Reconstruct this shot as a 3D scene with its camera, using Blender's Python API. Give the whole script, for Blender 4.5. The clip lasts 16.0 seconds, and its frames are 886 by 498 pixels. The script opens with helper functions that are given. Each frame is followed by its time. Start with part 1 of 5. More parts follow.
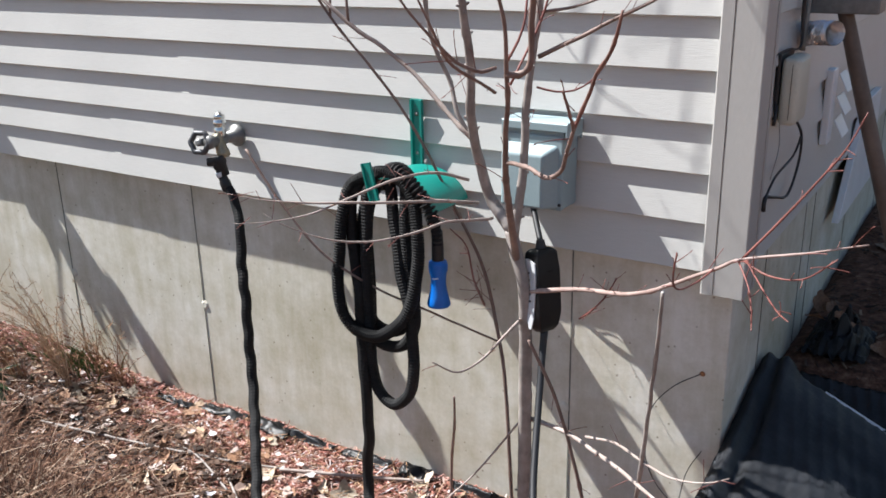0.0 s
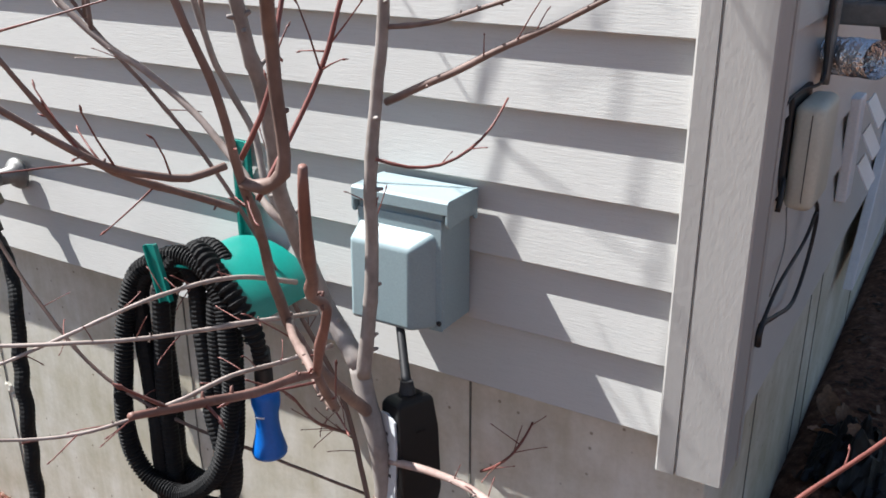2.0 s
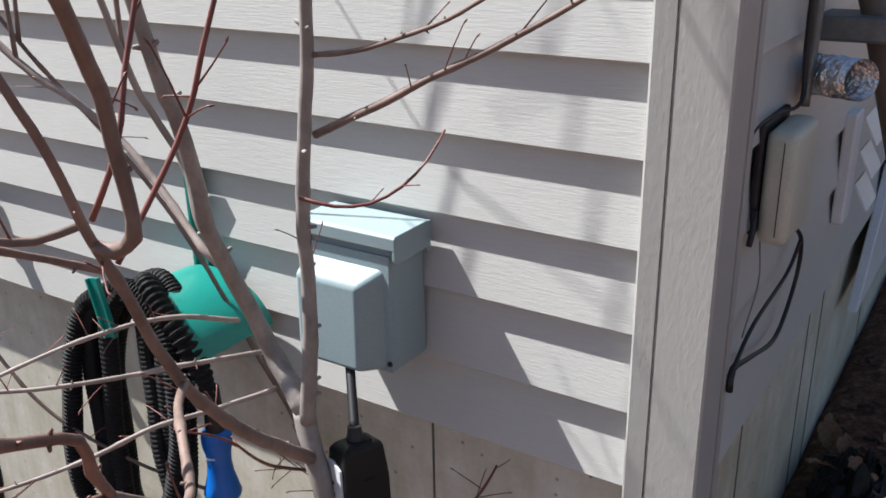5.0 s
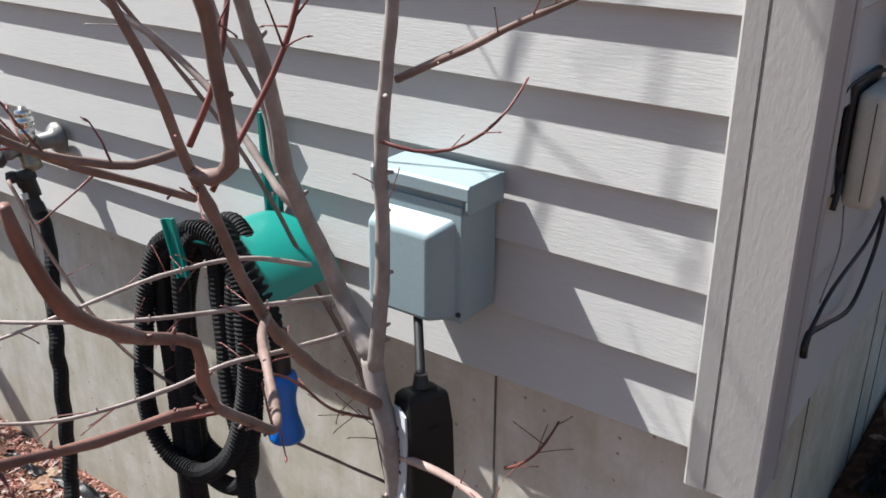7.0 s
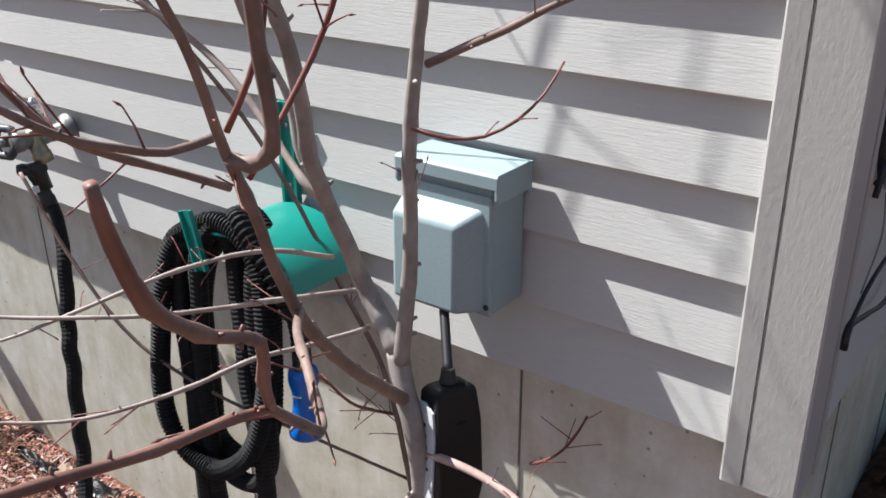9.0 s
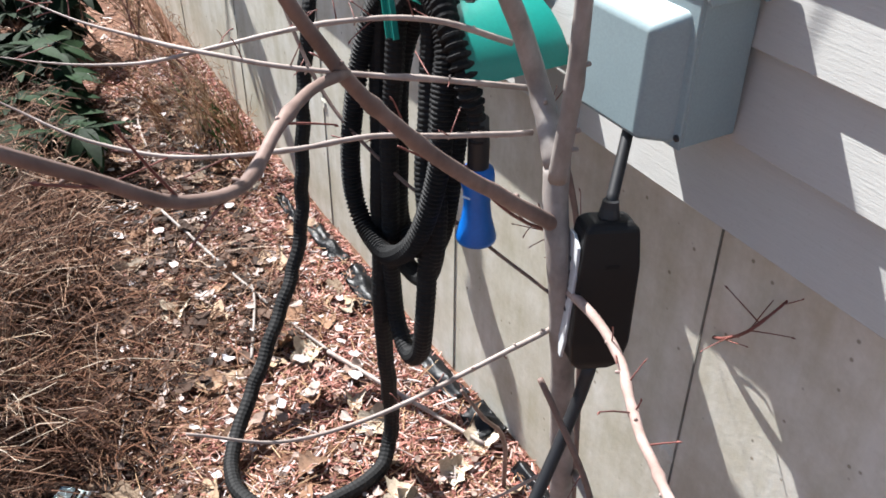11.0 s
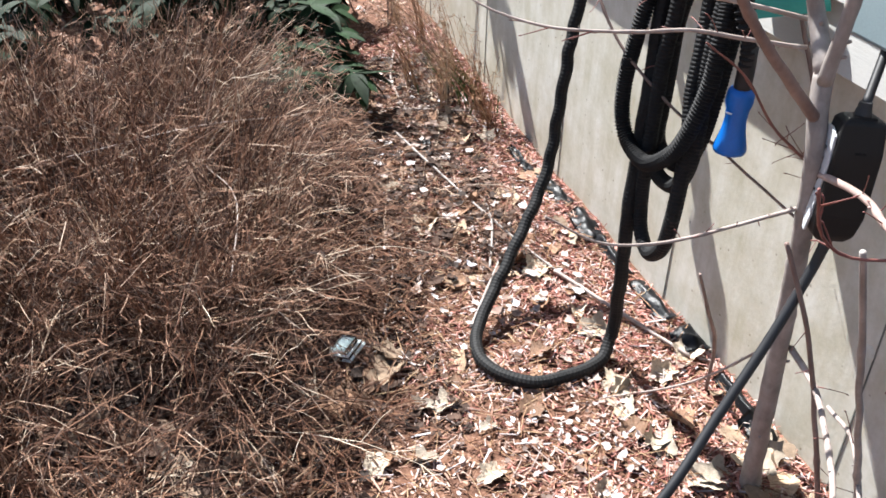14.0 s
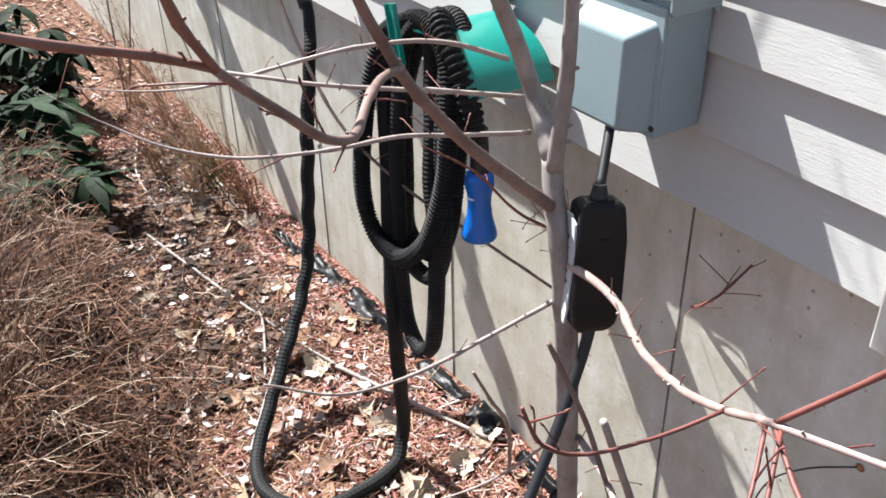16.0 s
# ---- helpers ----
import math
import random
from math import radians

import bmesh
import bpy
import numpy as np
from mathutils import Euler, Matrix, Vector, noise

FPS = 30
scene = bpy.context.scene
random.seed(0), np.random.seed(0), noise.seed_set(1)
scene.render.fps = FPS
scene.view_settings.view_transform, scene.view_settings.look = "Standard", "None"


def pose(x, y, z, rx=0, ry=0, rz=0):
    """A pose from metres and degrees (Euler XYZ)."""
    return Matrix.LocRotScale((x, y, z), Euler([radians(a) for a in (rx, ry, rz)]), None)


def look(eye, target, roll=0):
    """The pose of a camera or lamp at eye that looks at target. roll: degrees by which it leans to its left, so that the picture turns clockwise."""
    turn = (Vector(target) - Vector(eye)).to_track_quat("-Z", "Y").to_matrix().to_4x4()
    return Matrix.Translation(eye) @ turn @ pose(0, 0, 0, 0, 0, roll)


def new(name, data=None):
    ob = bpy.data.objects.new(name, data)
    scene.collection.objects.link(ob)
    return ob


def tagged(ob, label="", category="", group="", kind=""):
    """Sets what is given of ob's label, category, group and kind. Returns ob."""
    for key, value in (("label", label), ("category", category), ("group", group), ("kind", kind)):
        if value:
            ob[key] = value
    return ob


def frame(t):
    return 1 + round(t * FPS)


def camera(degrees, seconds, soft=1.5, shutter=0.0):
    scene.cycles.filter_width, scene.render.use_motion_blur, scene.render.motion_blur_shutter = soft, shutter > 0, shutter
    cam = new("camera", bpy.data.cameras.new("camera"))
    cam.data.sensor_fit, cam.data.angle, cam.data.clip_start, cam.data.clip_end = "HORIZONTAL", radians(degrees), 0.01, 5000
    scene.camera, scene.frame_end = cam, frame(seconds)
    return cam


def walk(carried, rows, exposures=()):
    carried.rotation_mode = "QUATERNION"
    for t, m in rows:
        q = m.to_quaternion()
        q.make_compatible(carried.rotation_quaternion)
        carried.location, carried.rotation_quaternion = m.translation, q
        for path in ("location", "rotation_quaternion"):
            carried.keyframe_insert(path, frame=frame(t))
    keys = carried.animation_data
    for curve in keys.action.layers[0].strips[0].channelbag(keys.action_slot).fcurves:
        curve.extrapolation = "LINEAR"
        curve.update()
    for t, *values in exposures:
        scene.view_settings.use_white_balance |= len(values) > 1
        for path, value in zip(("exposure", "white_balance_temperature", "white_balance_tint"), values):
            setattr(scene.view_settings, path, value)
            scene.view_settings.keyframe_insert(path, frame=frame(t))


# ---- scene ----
EXPOSURES = [(0.0, 1.13), (2.0, 1.12), (3.2, 1.0), (6.0, 0.95), (8.5, 0.97), (11.0, 1.34), (12.5, 1.56), (14.0, 1.56), (15.0, 1.62), (15.5, 1.64), (16.0, 1.45)]
cam = camera(51.9, 16.0, soft=1.7)
PATH = [
    (0, look((0.543, -1.977, 0.743), (-0.465, -0.377, 0.093), -1.2)),
    (0.5, look((0.456, -1.721, 0.745), (-0.453, -0.074, 0.066), -1.4)),
    (1, look((0.478, -1.434, 0.752), (-0.544, 0.124, 0.025), -1.6)),
    (1.5, look((0.409, -1.269, 0.722), (-0.622, 0.283, -0.005), -1.3)),
    (2, look((0.323, -1.138, 0.738), (-0.643, 0.456, 0.013), -0.2)),
    (2.5, look((0.345, -1.064, 0.737), (-0.615, 0.531, 0.007), -0.0)),
    (3, look((0.385, -1.017, 0.737), (-0.588, 0.573, 0.012), -0.2)),
    (5.5, look((0.358, -0.994, 0.755), (-0.664, 0.563, 0.028), -1.2)),
    (6, look((0.35, -0.99, 0.755), (-0.68, 0.554, 0.01), -1.3)),
    (6.5, look((0.34, -1.013, 0.744), (-0.739, 0.474, -0.046), -0.4)),
    (7, look((0.344, -1.018, 0.733), (-0.752, 0.457, -0.059), -0.1)),
    (7.5, look((0.346, -1.015, 0.734), (-0.749, 0.457, -0.06), -0.3)),
    (8, look((0.346, -1.017, 0.746), (-0.732, 0.474, -0.039), -0.5)),
    (8.5, look((0.297, -1.044, 0.738), (-0.778, 0.451, -0.042), -0.6)),
    (11, look((0.329, -0.75, 0.614), (-1.095, 0.057, -0.535), 0.3)),
    (11.5, look((0.366, -0.84, 0.605), (-1.137, -0.234, -0.567), 0.1)),
    (12, look((0.486, -1.006, 0.604), (-1.021, -0.411, -0.568), -0.4)),
    (12.5, look((0.586, -1.094, 0.608), (-0.941, -0.551, -0.563), 0.1)),
    (13, look((0.615, -1.112, 0.619), (-0.94, -0.581, -0.522), 0.9)),
    (13.5, look((0.631, -1.125, 0.62), (-0.942, -0.6, -0.498), 1.1)),
    (14, look((0.632, -1.122, 0.619), (-0.944, -0.597, -0.494), 1.1)),
    (14.5, look((0.626, -1.089, 0.62), (-0.908, -0.453, -0.495), 0.4)),
    (15, look((0.571, -1.005, 0.613), (-0.918, -0.306, -0.525), 0.2)),
    (15.5, look((0.493, -0.904, 0.62), (-0.998, -0.178, -0.498), -0.2)),
    (16, look((0.47, -0.912, 0.643), (-0.972, -0.009, -0.408), -1.3)),
]
walk(cam, PATH, exposures=EXPOSURES)

# ---- light: high spring sun from the left, almost along the wall, and a clear sky ----
SUN_DIR = Vector((3.9, 1.0, -5.2)).normalized()
world = bpy.data.worlds.new("sky")
scene.world = world
world.use_nodes = True
wn = world.node_tree
sky = wn.nodes.new("ShaderNodeTexSky")
sky.sky_type = "NISHITA"
sky.sun_disc = False
sky.sun_elevation = math.asin(-SUN_DIR.z)
sky.sun_rotation = math.atan2(-SUN_DIR.x, -SUN_DIR.y)
wn.nodes["Background"].inputs["Strength"].default_value = 0.063
wn.links.new(sky.outputs["Color"], wn.nodes["Background"].inputs["Color"])
sun_data = bpy.data.lights.new("sun", "SUN")
sun_data.energy, sun_data.angle, sun_data.color = 5.8, radians(0.55), (1.0, 0.997, 0.985)
sun = new("sun", sun_data)
sun.matrix_world = look((0, 0, 8), Vector((0, 0, 8)) + SUN_DIR)


# ---- materials ----
def material(name, rough=0.6, metal=0.0, spec=0.5):
    m = bpy.data.materials.new(name)
    m.use_nodes = True
    b = m.node_tree.nodes["Principled BSDF"]
    b.inputs["Roughness"].default_value = rough
    b.inputs["Metallic"].default_value = metal
    b.inputs["Specular IOR Level"].default_value = spec
    return m, m.node_tree, b


def node(nt, kind, **values):
    n = nt.nodes.new(kind)
    for key, value in values.items():
        n.inputs[key].default_value = value
    return n


def noise_node(nt, scale, detail=4.0, rough=0.6, stretch=None, space="Object"):
    co = nt.nodes.new("ShaderNodeTexCoord")
    mp = nt.nodes.new("ShaderNodeMapping")
    if stretch:
        mp.inputs["Scale"].default_value = stretch
    nt.links.new(co.outputs[space], mp.inputs["Vector"])
    n = node(nt, "ShaderNodeTexNoise", Scale=scale, Detail=detail, Roughness=rough)
    nt.links.new(mp.outputs["Vector"], n.inputs["Vector"])
    return n.outputs["Fac"]


def ramp(nt, fac, stops):
    r = nt.nodes.new("ShaderNodeValToRGB")
    els = r.color_ramp.elements
    while len(els) < len(stops):
        els.new(0.5)
    for e, (p, c) in zip(els, stops):
        e.position, e.color = p, (*c, 1.0)
    nt.links.new(fac, r.inputs["Fac"])
    return r.outputs["Color"]


def mix(nt, a, b, fac, mode="MIX"):
    m = nt.nodes.new("ShaderNodeMix")
    m.data_type, m.blend_type = "RGBA", mode
    for sock, v in ((m.inputs[6], a), (m.inputs[7], b), (m.inputs[0], fac)):
        if isinstance(v, bpy.types.NodeSocket):
            nt.links.new(v, sock)
        else:
            sock.default_value = (*v, 1.0) if isinstance(v, tuple) else v
    return m.outputs[2]


def bump(nt, b, height, strength=0.3, distance=0.002):
    n = node(nt, "ShaderNodeBump", Strength=strength, Distance=distance)
    nt.links.new(height, n.inputs["Height"])
    nt.links.new(n.outputs["Normal"], b.inputs["Normal"])


def scale(c, k):
    return tuple(v * k for v in c)


def rough_mat(name, colour, rough=0.6, vary=0.15, size=8.0, grain=120.0, bumpiness=0.2, metal=0.0, spec=0.5,
              stretch=None, distance=0.001, rand=0.0, island=0.0):
    """A surface of one colour that wanders at two scales, with fine relief."""
    m, nt, b = material(name, rough, metal, spec)
    big = noise_node(nt, size, 3.0, 0.6, stretch)
    fine = noise_node(nt, grain, 3.0, 0.7, stretch)
    col = ramp(nt, big, [(0.3, scale(colour, 1 - vary)), (0.7, scale(colour, 1 + vary))])
    col = mix(nt, col, ramp(nt, fine, [(0.3, (0.75, 0.75, 0.75)), (0.7, (1.0, 1.0, 1.0))]), 0.5, "MULTIPLY")
    if rand:
        oi = nt.nodes.new("ShaderNodeObjectInfo")
        col = mix(nt, col, ramp(nt, oi.outputs["Random"], [(0.0, (1 - rand,) * 3), (1.0, (1.0, 1.0, 1.0))]), 1.0, "MULTIPLY")
    if island:
        ge = nt.nodes.new("ShaderNodeNewGeometry")
        col = mix(nt, col, ramp(nt, ge.outputs["Random Per Island"], [(0.0, (1 - island,) * 3), (1.0, (1.0, 1.0, 1.0))]), 1.0, "MULTIPLY")
    nt.links.new(col, b.inputs["Base Color"])
    bump(nt, b, fine, bumpiness, distance)
    return m


def island_mat(name, stops, rough=0.8, grain=60.0, spec=0.3):
    """Loose litter: each piece takes its own colour."""
    m, nt, b = material(name, rough, 0.0, spec)
    ge = nt.nodes.new("ShaderNodeNewGeometry")
    col = ramp(nt, ge.outputs["Random Per Island"], stops)
    fine = noise_node(nt, grain, 3.0, 0.7)
    col = mix(nt, col, ramp(nt, fine, [(0.3, (0.6, 0.6, 0.6)), (0.7, (1.0, 1.0, 1.0))]), 0.6, "MULTIPLY")
    nt.links.new(col, b.inputs["Base Color"])
    bump(nt, b, fine, 0.4, 0.002)
    return m


def siding_mat():
    m, nt, b = material("beige_vinyl", 0.42, 0.0, 0.4)
    big = noise_node(nt, 1.6, 3.0, 0.6)
    grain = noise_node(nt, 26.0, 5.0, 0.65, (1.0, 1.0, 14.0))
    speck = noise_node(nt, 240.0, 2.0, 0.5)
    col = ramp(nt, big, [(0.3, (0.485, 0.483, 0.466)), (0.7, (0.545, 0.541, 0.52))])
    col = mix(nt, col, ramp(nt, grain, [(0.35, (0.9, 0.9, 0.9)), (0.65, (1.0, 1.0, 1.0))]), 0.6, "MULTIPLY")
    col = mix(nt, col, ramp(nt, speck, [(0.62, (1.0, 1.0, 1.0)), (0.75, (0.8, 0.78, 0.74))]), 0.35, "MULTIPLY")
    nt.links.new(col, b.inputs["Base Color"])
    bump(nt, b, grain, 0.35, 0.0015)
    return m


def post_mat():
    m, nt, b = material("beige_corner_vinyl", 0.45, 0.0, 0.4)
    big = noise_node(nt, 2.0, 3.0, 0.6)
    grain = noise_node(nt, 70.0, 5.0, 0.65, (2.2, 2.2, 0.8))
    col = ramp(nt, big, [(0.3, (0.375, 0.366, 0.35)), (0.7, (0.415, 0.405, 0.388))])
    col = mix(nt, col, ramp(nt, grain, [(0.35, (0.9, 0.9, 0.9)), (0.65, (1.0, 1.0, 1.0))]), 0.5, "MULTIPLY")
    nt.links.new(col, b.inputs["Base Color"])
    bump(nt, b, grain, 0.35, 0.0015)
    return m


def concrete_mat():
    m, nt, b = material("poured_concrete", 0.85, 0.0, 0.3)
    big = noise_node(nt, 1.7, 5.0, 0.65)
    mid = noise_node(nt, 9.0, 5.0, 0.7)
    streak = noise_node(nt, 7.0, 4.0, 0.6, (3.0, 1.0, 0.35))
    fine = noise_node(nt, 90.0, 4.0, 0.7)
    pits = node(nt, "ShaderNodeTexVoronoi", Scale=26.0)
    co = nt.nodes.new("ShaderNodeTexCoord")
    nt.links.new(co.outputs["Object"], pits.inputs["Vector"])
    col = ramp(nt, big, [(0.3, (0.5, 0.465, 0.375)), (0.5, (0.64, 0.615, 0.55)), (0.75, (0.7, 0.68, 0.63))])
    col = mix(nt, col, ramp(nt, mid, [(0.35, (0.76, 0.73, 0.65)), (0.65, (1.0, 1.0, 1.0))]), 0.85, "MULTIPLY")
    col = mix(nt, col, ramp(nt, streak, [(0.35, (0.78, 0.76, 0.66)), (0.6, (1.0, 1.0, 1.0))]), 0.55, "MULTIPLY")
    col = mix(nt, col, ramp(nt, fine, [(0.3, (0.8, 0.8, 0.8)), (0.7, (1.0, 1.0, 1.0))]), 0.4, "MULTIPLY")
    col = mix(nt, col, ramp(nt, pits.outputs["Distance"], [(0.05, (0.4, 0.36, 0.31)), (0.1, (1.0, 1.0, 1.0))]), 0.85, "MULTIPLY")
    nt.links.new(col, b.inputs["Base Color"])
    bump(nt, b, mix(nt, fine, mid, 0.5), 0.35, 0.003)
    return m


def soil_mat():
    m, nt, b = material("mulch_soil", 0.95, 0.0, 0.2)
    big = noise_node(nt, 1.3, 4.0, 0.6)
    mid = noise_node(nt, 34.0, 5.0, 0.7)
    fine = noise_node(nt, 170.0, 3.0, 0.7)
    col = ramp(nt, mid, [(0.3, (0.045, 0.024, 0.017)), (0.5, (0.15, 0.075, 0.05)), (0.7, (0.3, 0.175, 0.12))])
    col = mix(nt, col, ramp(nt, big, [(0.35, (0.7, 0.66, 0.62)), (0.65, (1.0, 1.0, 1.0))]), 0.7, "MULTIPLY")
    col = mix(nt, col, ramp(nt, fine, [(0.3, (0.6, 0.6, 0.6)), (0.7, (1.1, 1.1, 1.1))]), 0.7, "MULTIPLY")
    nt.links.new(col, b.inputs["Base Color"])
    bump(nt, b, mid, 0.8, 0.01)
    return m


def bark_mat(name, dark, light, rough=0.62):
    m, nt, b = material(name, rough, 0.0, 0.35)
    big = noise_node(nt, 14.0, 4.0, 0.6)
    rings = noise_node(nt, 60.0, 4.0, 0.65, (1.0, 1.0, 0.5))
    col = ramp(nt, big, [(0.3, dark), (0.7, light)])
    col = mix(nt, col, ramp(nt, rings, [(0.35, (0.65, 0.62, 0.6)), (0.65, (1.0, 1.0, 1.0))]), 0.6, "MULTIPLY")
    nt.links.new(col, b.inputs["Base Color"])
    bump(nt, b, rings, 0.35, 0.002)
    return m


SIDING = siding_mat()
POST = post_mat()
CONCRETE = concrete_mat()
SOIL = soil_mat()
BARK = bark_mat("grey_bark", (0.2, 0.176, 0.162), (0.36, 0.322, 0.3))
TWIG_RED = bark_mat("red_twig_bark", (0.12, 0.04, 0.035), (0.24, 0.09, 0.075), 0.5)
TWIG_PALE = bark_mat("pale_twig_bark", (0.27, 0.215, 0.19), (0.43, 0.365, 0.335))
TWIG_PINK = bark_mat("pinkish_twig_bark", (0.25, 0.17, 0.15), (0.42, 0.32, 0.29), 0.5)
BRANCH = bark_mat("brown_branch_bark", (0.135, 0.09, 0.077), (0.27, 0.19, 0.163), 0.55)
RED_BRANCH = bark_mat("red_brown_branch_bark", (0.12, 0.057, 0.046), (0.25, 0.133, 0.108), 0.5)
BOX_PAINT = rough_mat("blue_grey_enamel", (0.26, 0.34, 0.362), 0.52, 0.05, 5.0, 300.0, 0.04)
GREEN = rough_mat("green_plastic", (0.0, 0.2, 0.165), 0.42, 0.08, 9.0, 200.0, 0.05)
BLUE = rough_mat("blue_plastic", (0.002, 0.125, 0.5), 0.4, 0.08, 20.0, 200.0, 0.05)
HOSE = rough_mat("black_fabric_hose", (0.0085, 0.0085, 0.009), 0.7, 0.3, 30.0, 500.0, 0.5, spec=0.25, distance=0.0008)
CABLE = rough_mat("black_cable_jacket", (0.014, 0.014, 0.016), 0.5, 0.2, 20.0, 300.0, 0.1)
BLACK_PLASTIC = rough_mat("black_plastic", (0.008, 0.008, 0.0085), 0.5, 0.15, 12.0, 300.0, 0.12, spec=0.3)
FILM = rough_mat("black_plastic_sheet", (0.012, 0.013, 0.016), 0.42, 0.25, 6.0, 60.0, 0.5, spec=0.5, distance=0.004)
SHEET_FILM = rough_mat("dusty_black_sheet", (0.04, 0.043, 0.05), 0.45, 0.3, 7.0, 70.0, 0.4, spec=0.45, distance=0.003)
SILVER_LABEL = rough_mat("silver_label", (0.55, 0.57, 0.59), 0.35, 0.06, 20.0, 200.0, 0.03)
BRASS = rough_mat("weathered_brass", (0.32, 0.29, 0.22), 0.42, 0.3, 30.0, 200.0, 0.2, metal=0.8)
CHROME = rough_mat("chrome", (0.7, 0.7, 0.68), 0.18, 0.08, 40.0, 200.0, 0.05, metal=1.0)
GREY_METAL = rough_mat("grey_cast_metal", (0.2, 0.2, 0.195), 0.5, 0.2, 40.0, 250.0, 0.2, metal=0.5)
FOIL = rough_mat("crumpled_foil", (0.75, 0.75, 0.76), 0.22, 0.1, 30.0, 70.0, 0.9, metal=1.0, distance=0.006)
IVORY = rough_mat("yellowed_plastic", (0.54, 0.54, 0.46), 0.45, 0.06, 8.0, 200.0, 0.05)
WHITE = rough_mat("white_plastic", (0.75, 0.76, 0.78), 0.4, 0.06, 9.0, 200.0, 0.05)
RUST = rough_mat("brown_pipe_paint", (0.13, 0.095, 0.075), 0.6, 0.25, 12.0, 120.0, 0.25)
SEAM = rough_mat("dark_form_seam", (0.15, 0.145, 0.125), 0.9, 0.3, 20.0, 150.0, 0.3)
GLASS, _nt, _b = material("clear_glass", 0.03)
_b.inputs["Transmission Weight"].default_value = 1.0
_b.inputs["Base Color"].default_value = (0.95, 0.99, 0.99, 1.0)
FROSTED, _nt, _b = material("frosted_glass", 0.35)
_b.inputs["Transmission Weight"].default_value = 0.45
_b.inputs["Base Color"].default_value = (0.8, 0.9, 0.93, 1.0)
RUST_RED = rough_mat("rusted_iron", (0.32, 0.13, 0.05), 0.85, 0.4, 60.0, 300.0, 0.5)
CAST_DARK = rough_mat("dark_cast_metal", (0.07, 0.072, 0.078), 0.5, 0.2, 40.0, 250.0, 0.2, metal=0.4)

# ---- helpers for meshes ----
def part(name, bm, mat, parent=None, label="", smooth=False):
    me = bpy.data.meshes.new(name)
    bm.to_mesh(me)
    bm.free()
    me.materials.append(mat)
    if smooth:
        me.polygons.foreach_set("use_smooth", [True] * len(me.polygons))
    ob = new(name, me)
    if parent is not None:
        ob.parent = parent
    if label:
        tagged(ob, label)
    return ob




def raw(name, verts, faces, mat, parent=None, label="", smooth=False):
    me = bpy.data.meshes.new(name)
    me.from_pydata(verts, [], faces)
    me.materials.append(mat)
    if smooth:
        me.polygons.foreach_set("use_smooth", [True] * len(me.polygons))
    ob = new(name, me)
    if parent is not None:
        ob.parent = parent
    if label:
        tagged(ob, label)
    return ob


def thing(name, label, category, group="", kind="", at=(0, 0, 0)):
    ob = new(name)
    ob.empty_display_size = 0.05
    ob.location = at
    return tagged(ob, label, category, group, kind)


def box_bm(lo, hi, bevel=0.0, segments=2):
    bm = bmesh.new()
    bmesh.ops.create_cube(bm, size=1.0)
    lo, hi = Vector(lo), Vector(hi)
    for v in bm.verts:
        v.co = Vector([(a + b) / 2 + c * (b - a) for a, b, c in zip(lo, hi, v.co)])
    if bevel:
        bmesh.ops.bevel(bm, geom=bm.edges[:], offset=bevel, segments=segments, profile=0.5, affect="EDGES")
    return bm


def prism_bm(profile, axis, a, b, bevel=0.0):
    """A profile of (u, v) swept along x, y or z from a to b; u, v are the other two axes in order."""
    bm = bmesh.new()
    k = "xyz".index(axis)

    def place(u, v, w):
        c = [u, v]
        c.insert(k, w)
        return c
    ends = [[bm.verts.new(place(u, v, w)) for u, v in profile] for w in (a, b)]
    n = len(profile)
    bm.faces.new(ends[0])
    bm.faces.new(ends[1][::-1])
    for i in range(n):
        j = (i + 1) % n
        bm.faces.new((ends[0][j], ends[0][i], ends[1][i], ends[1][j]))
    bmesh.ops.recalc_face_normals(bm, faces=bm.faces[:])
    if bevel:
        bmesh.ops.bevel(bm, geom=bm.edges[:], offset=bevel, segments=2, profile=0.5, affect="EDGES")
    return bm


def smooth_path(points, step=0.012):
    """Catmull-Rom through points of (x, y, z, radius), resampled."""
    p = [np.array(q, float) for q in points]
    p = [2 * p[0] - p[1]] + p + [2 * p[-1] - p[-2]]
    out = []
    for a, b, c, d in zip(p, p[1:], p[2:], p[3:]):
        n = max(2, int(np.linalg.norm((c - b)[:3]) / step))
        for i in range(n):
            t = i / n
            out.append(0.5 * (2 * b + (c - a) * t + (2 * a - 5 * b + 4 * c - d) * t * t + (3 * b - a - 3 * c + d) * t ** 3))
    out.append(p[-2])
    return out


def tube_data(path, sides=8, cap=True):
    """Verts and faces of a tube along rows of (x, y, z, radius)."""
    verts, faces = [], []
    pts = [Vector(q[:3]) for q in path]
    t0 = (pts[1] - pts[0]).normalized()
    side = t0.orthogonal().normalized()
    n = len(pts)
    for i, c in enumerate(pts):
        t = (pts[min(i + 1, n - 1)] - pts[max(i - 1, 0)])
        t = t.normalized() if t.length > 1e-9 else t0
        side = (side - t * side.dot(t))
        side = side.normalized() if side.length > 1e-6 else t.orthogonal().normalized()
        up = t.cross(side)
        r = path[i][3]
        for k in range(sides):
            a = 2 * math.pi * k / sides
            verts.append(c + side * (r * math.cos(a)) + up * (r * math.sin(a)))
    for i in range(n - 1):
        for k in range(sides):
            j = (k + 1) % sides
            faces.append((i * sides + k, i * sides + j, (i + 1) * sides + j, (i + 1) * sides + k))
    if cap:
        faces.append(tuple(range(sides))[::-1])
        faces.append(tuple(range((n - 1) * sides, n * sides)))
    return verts, faces


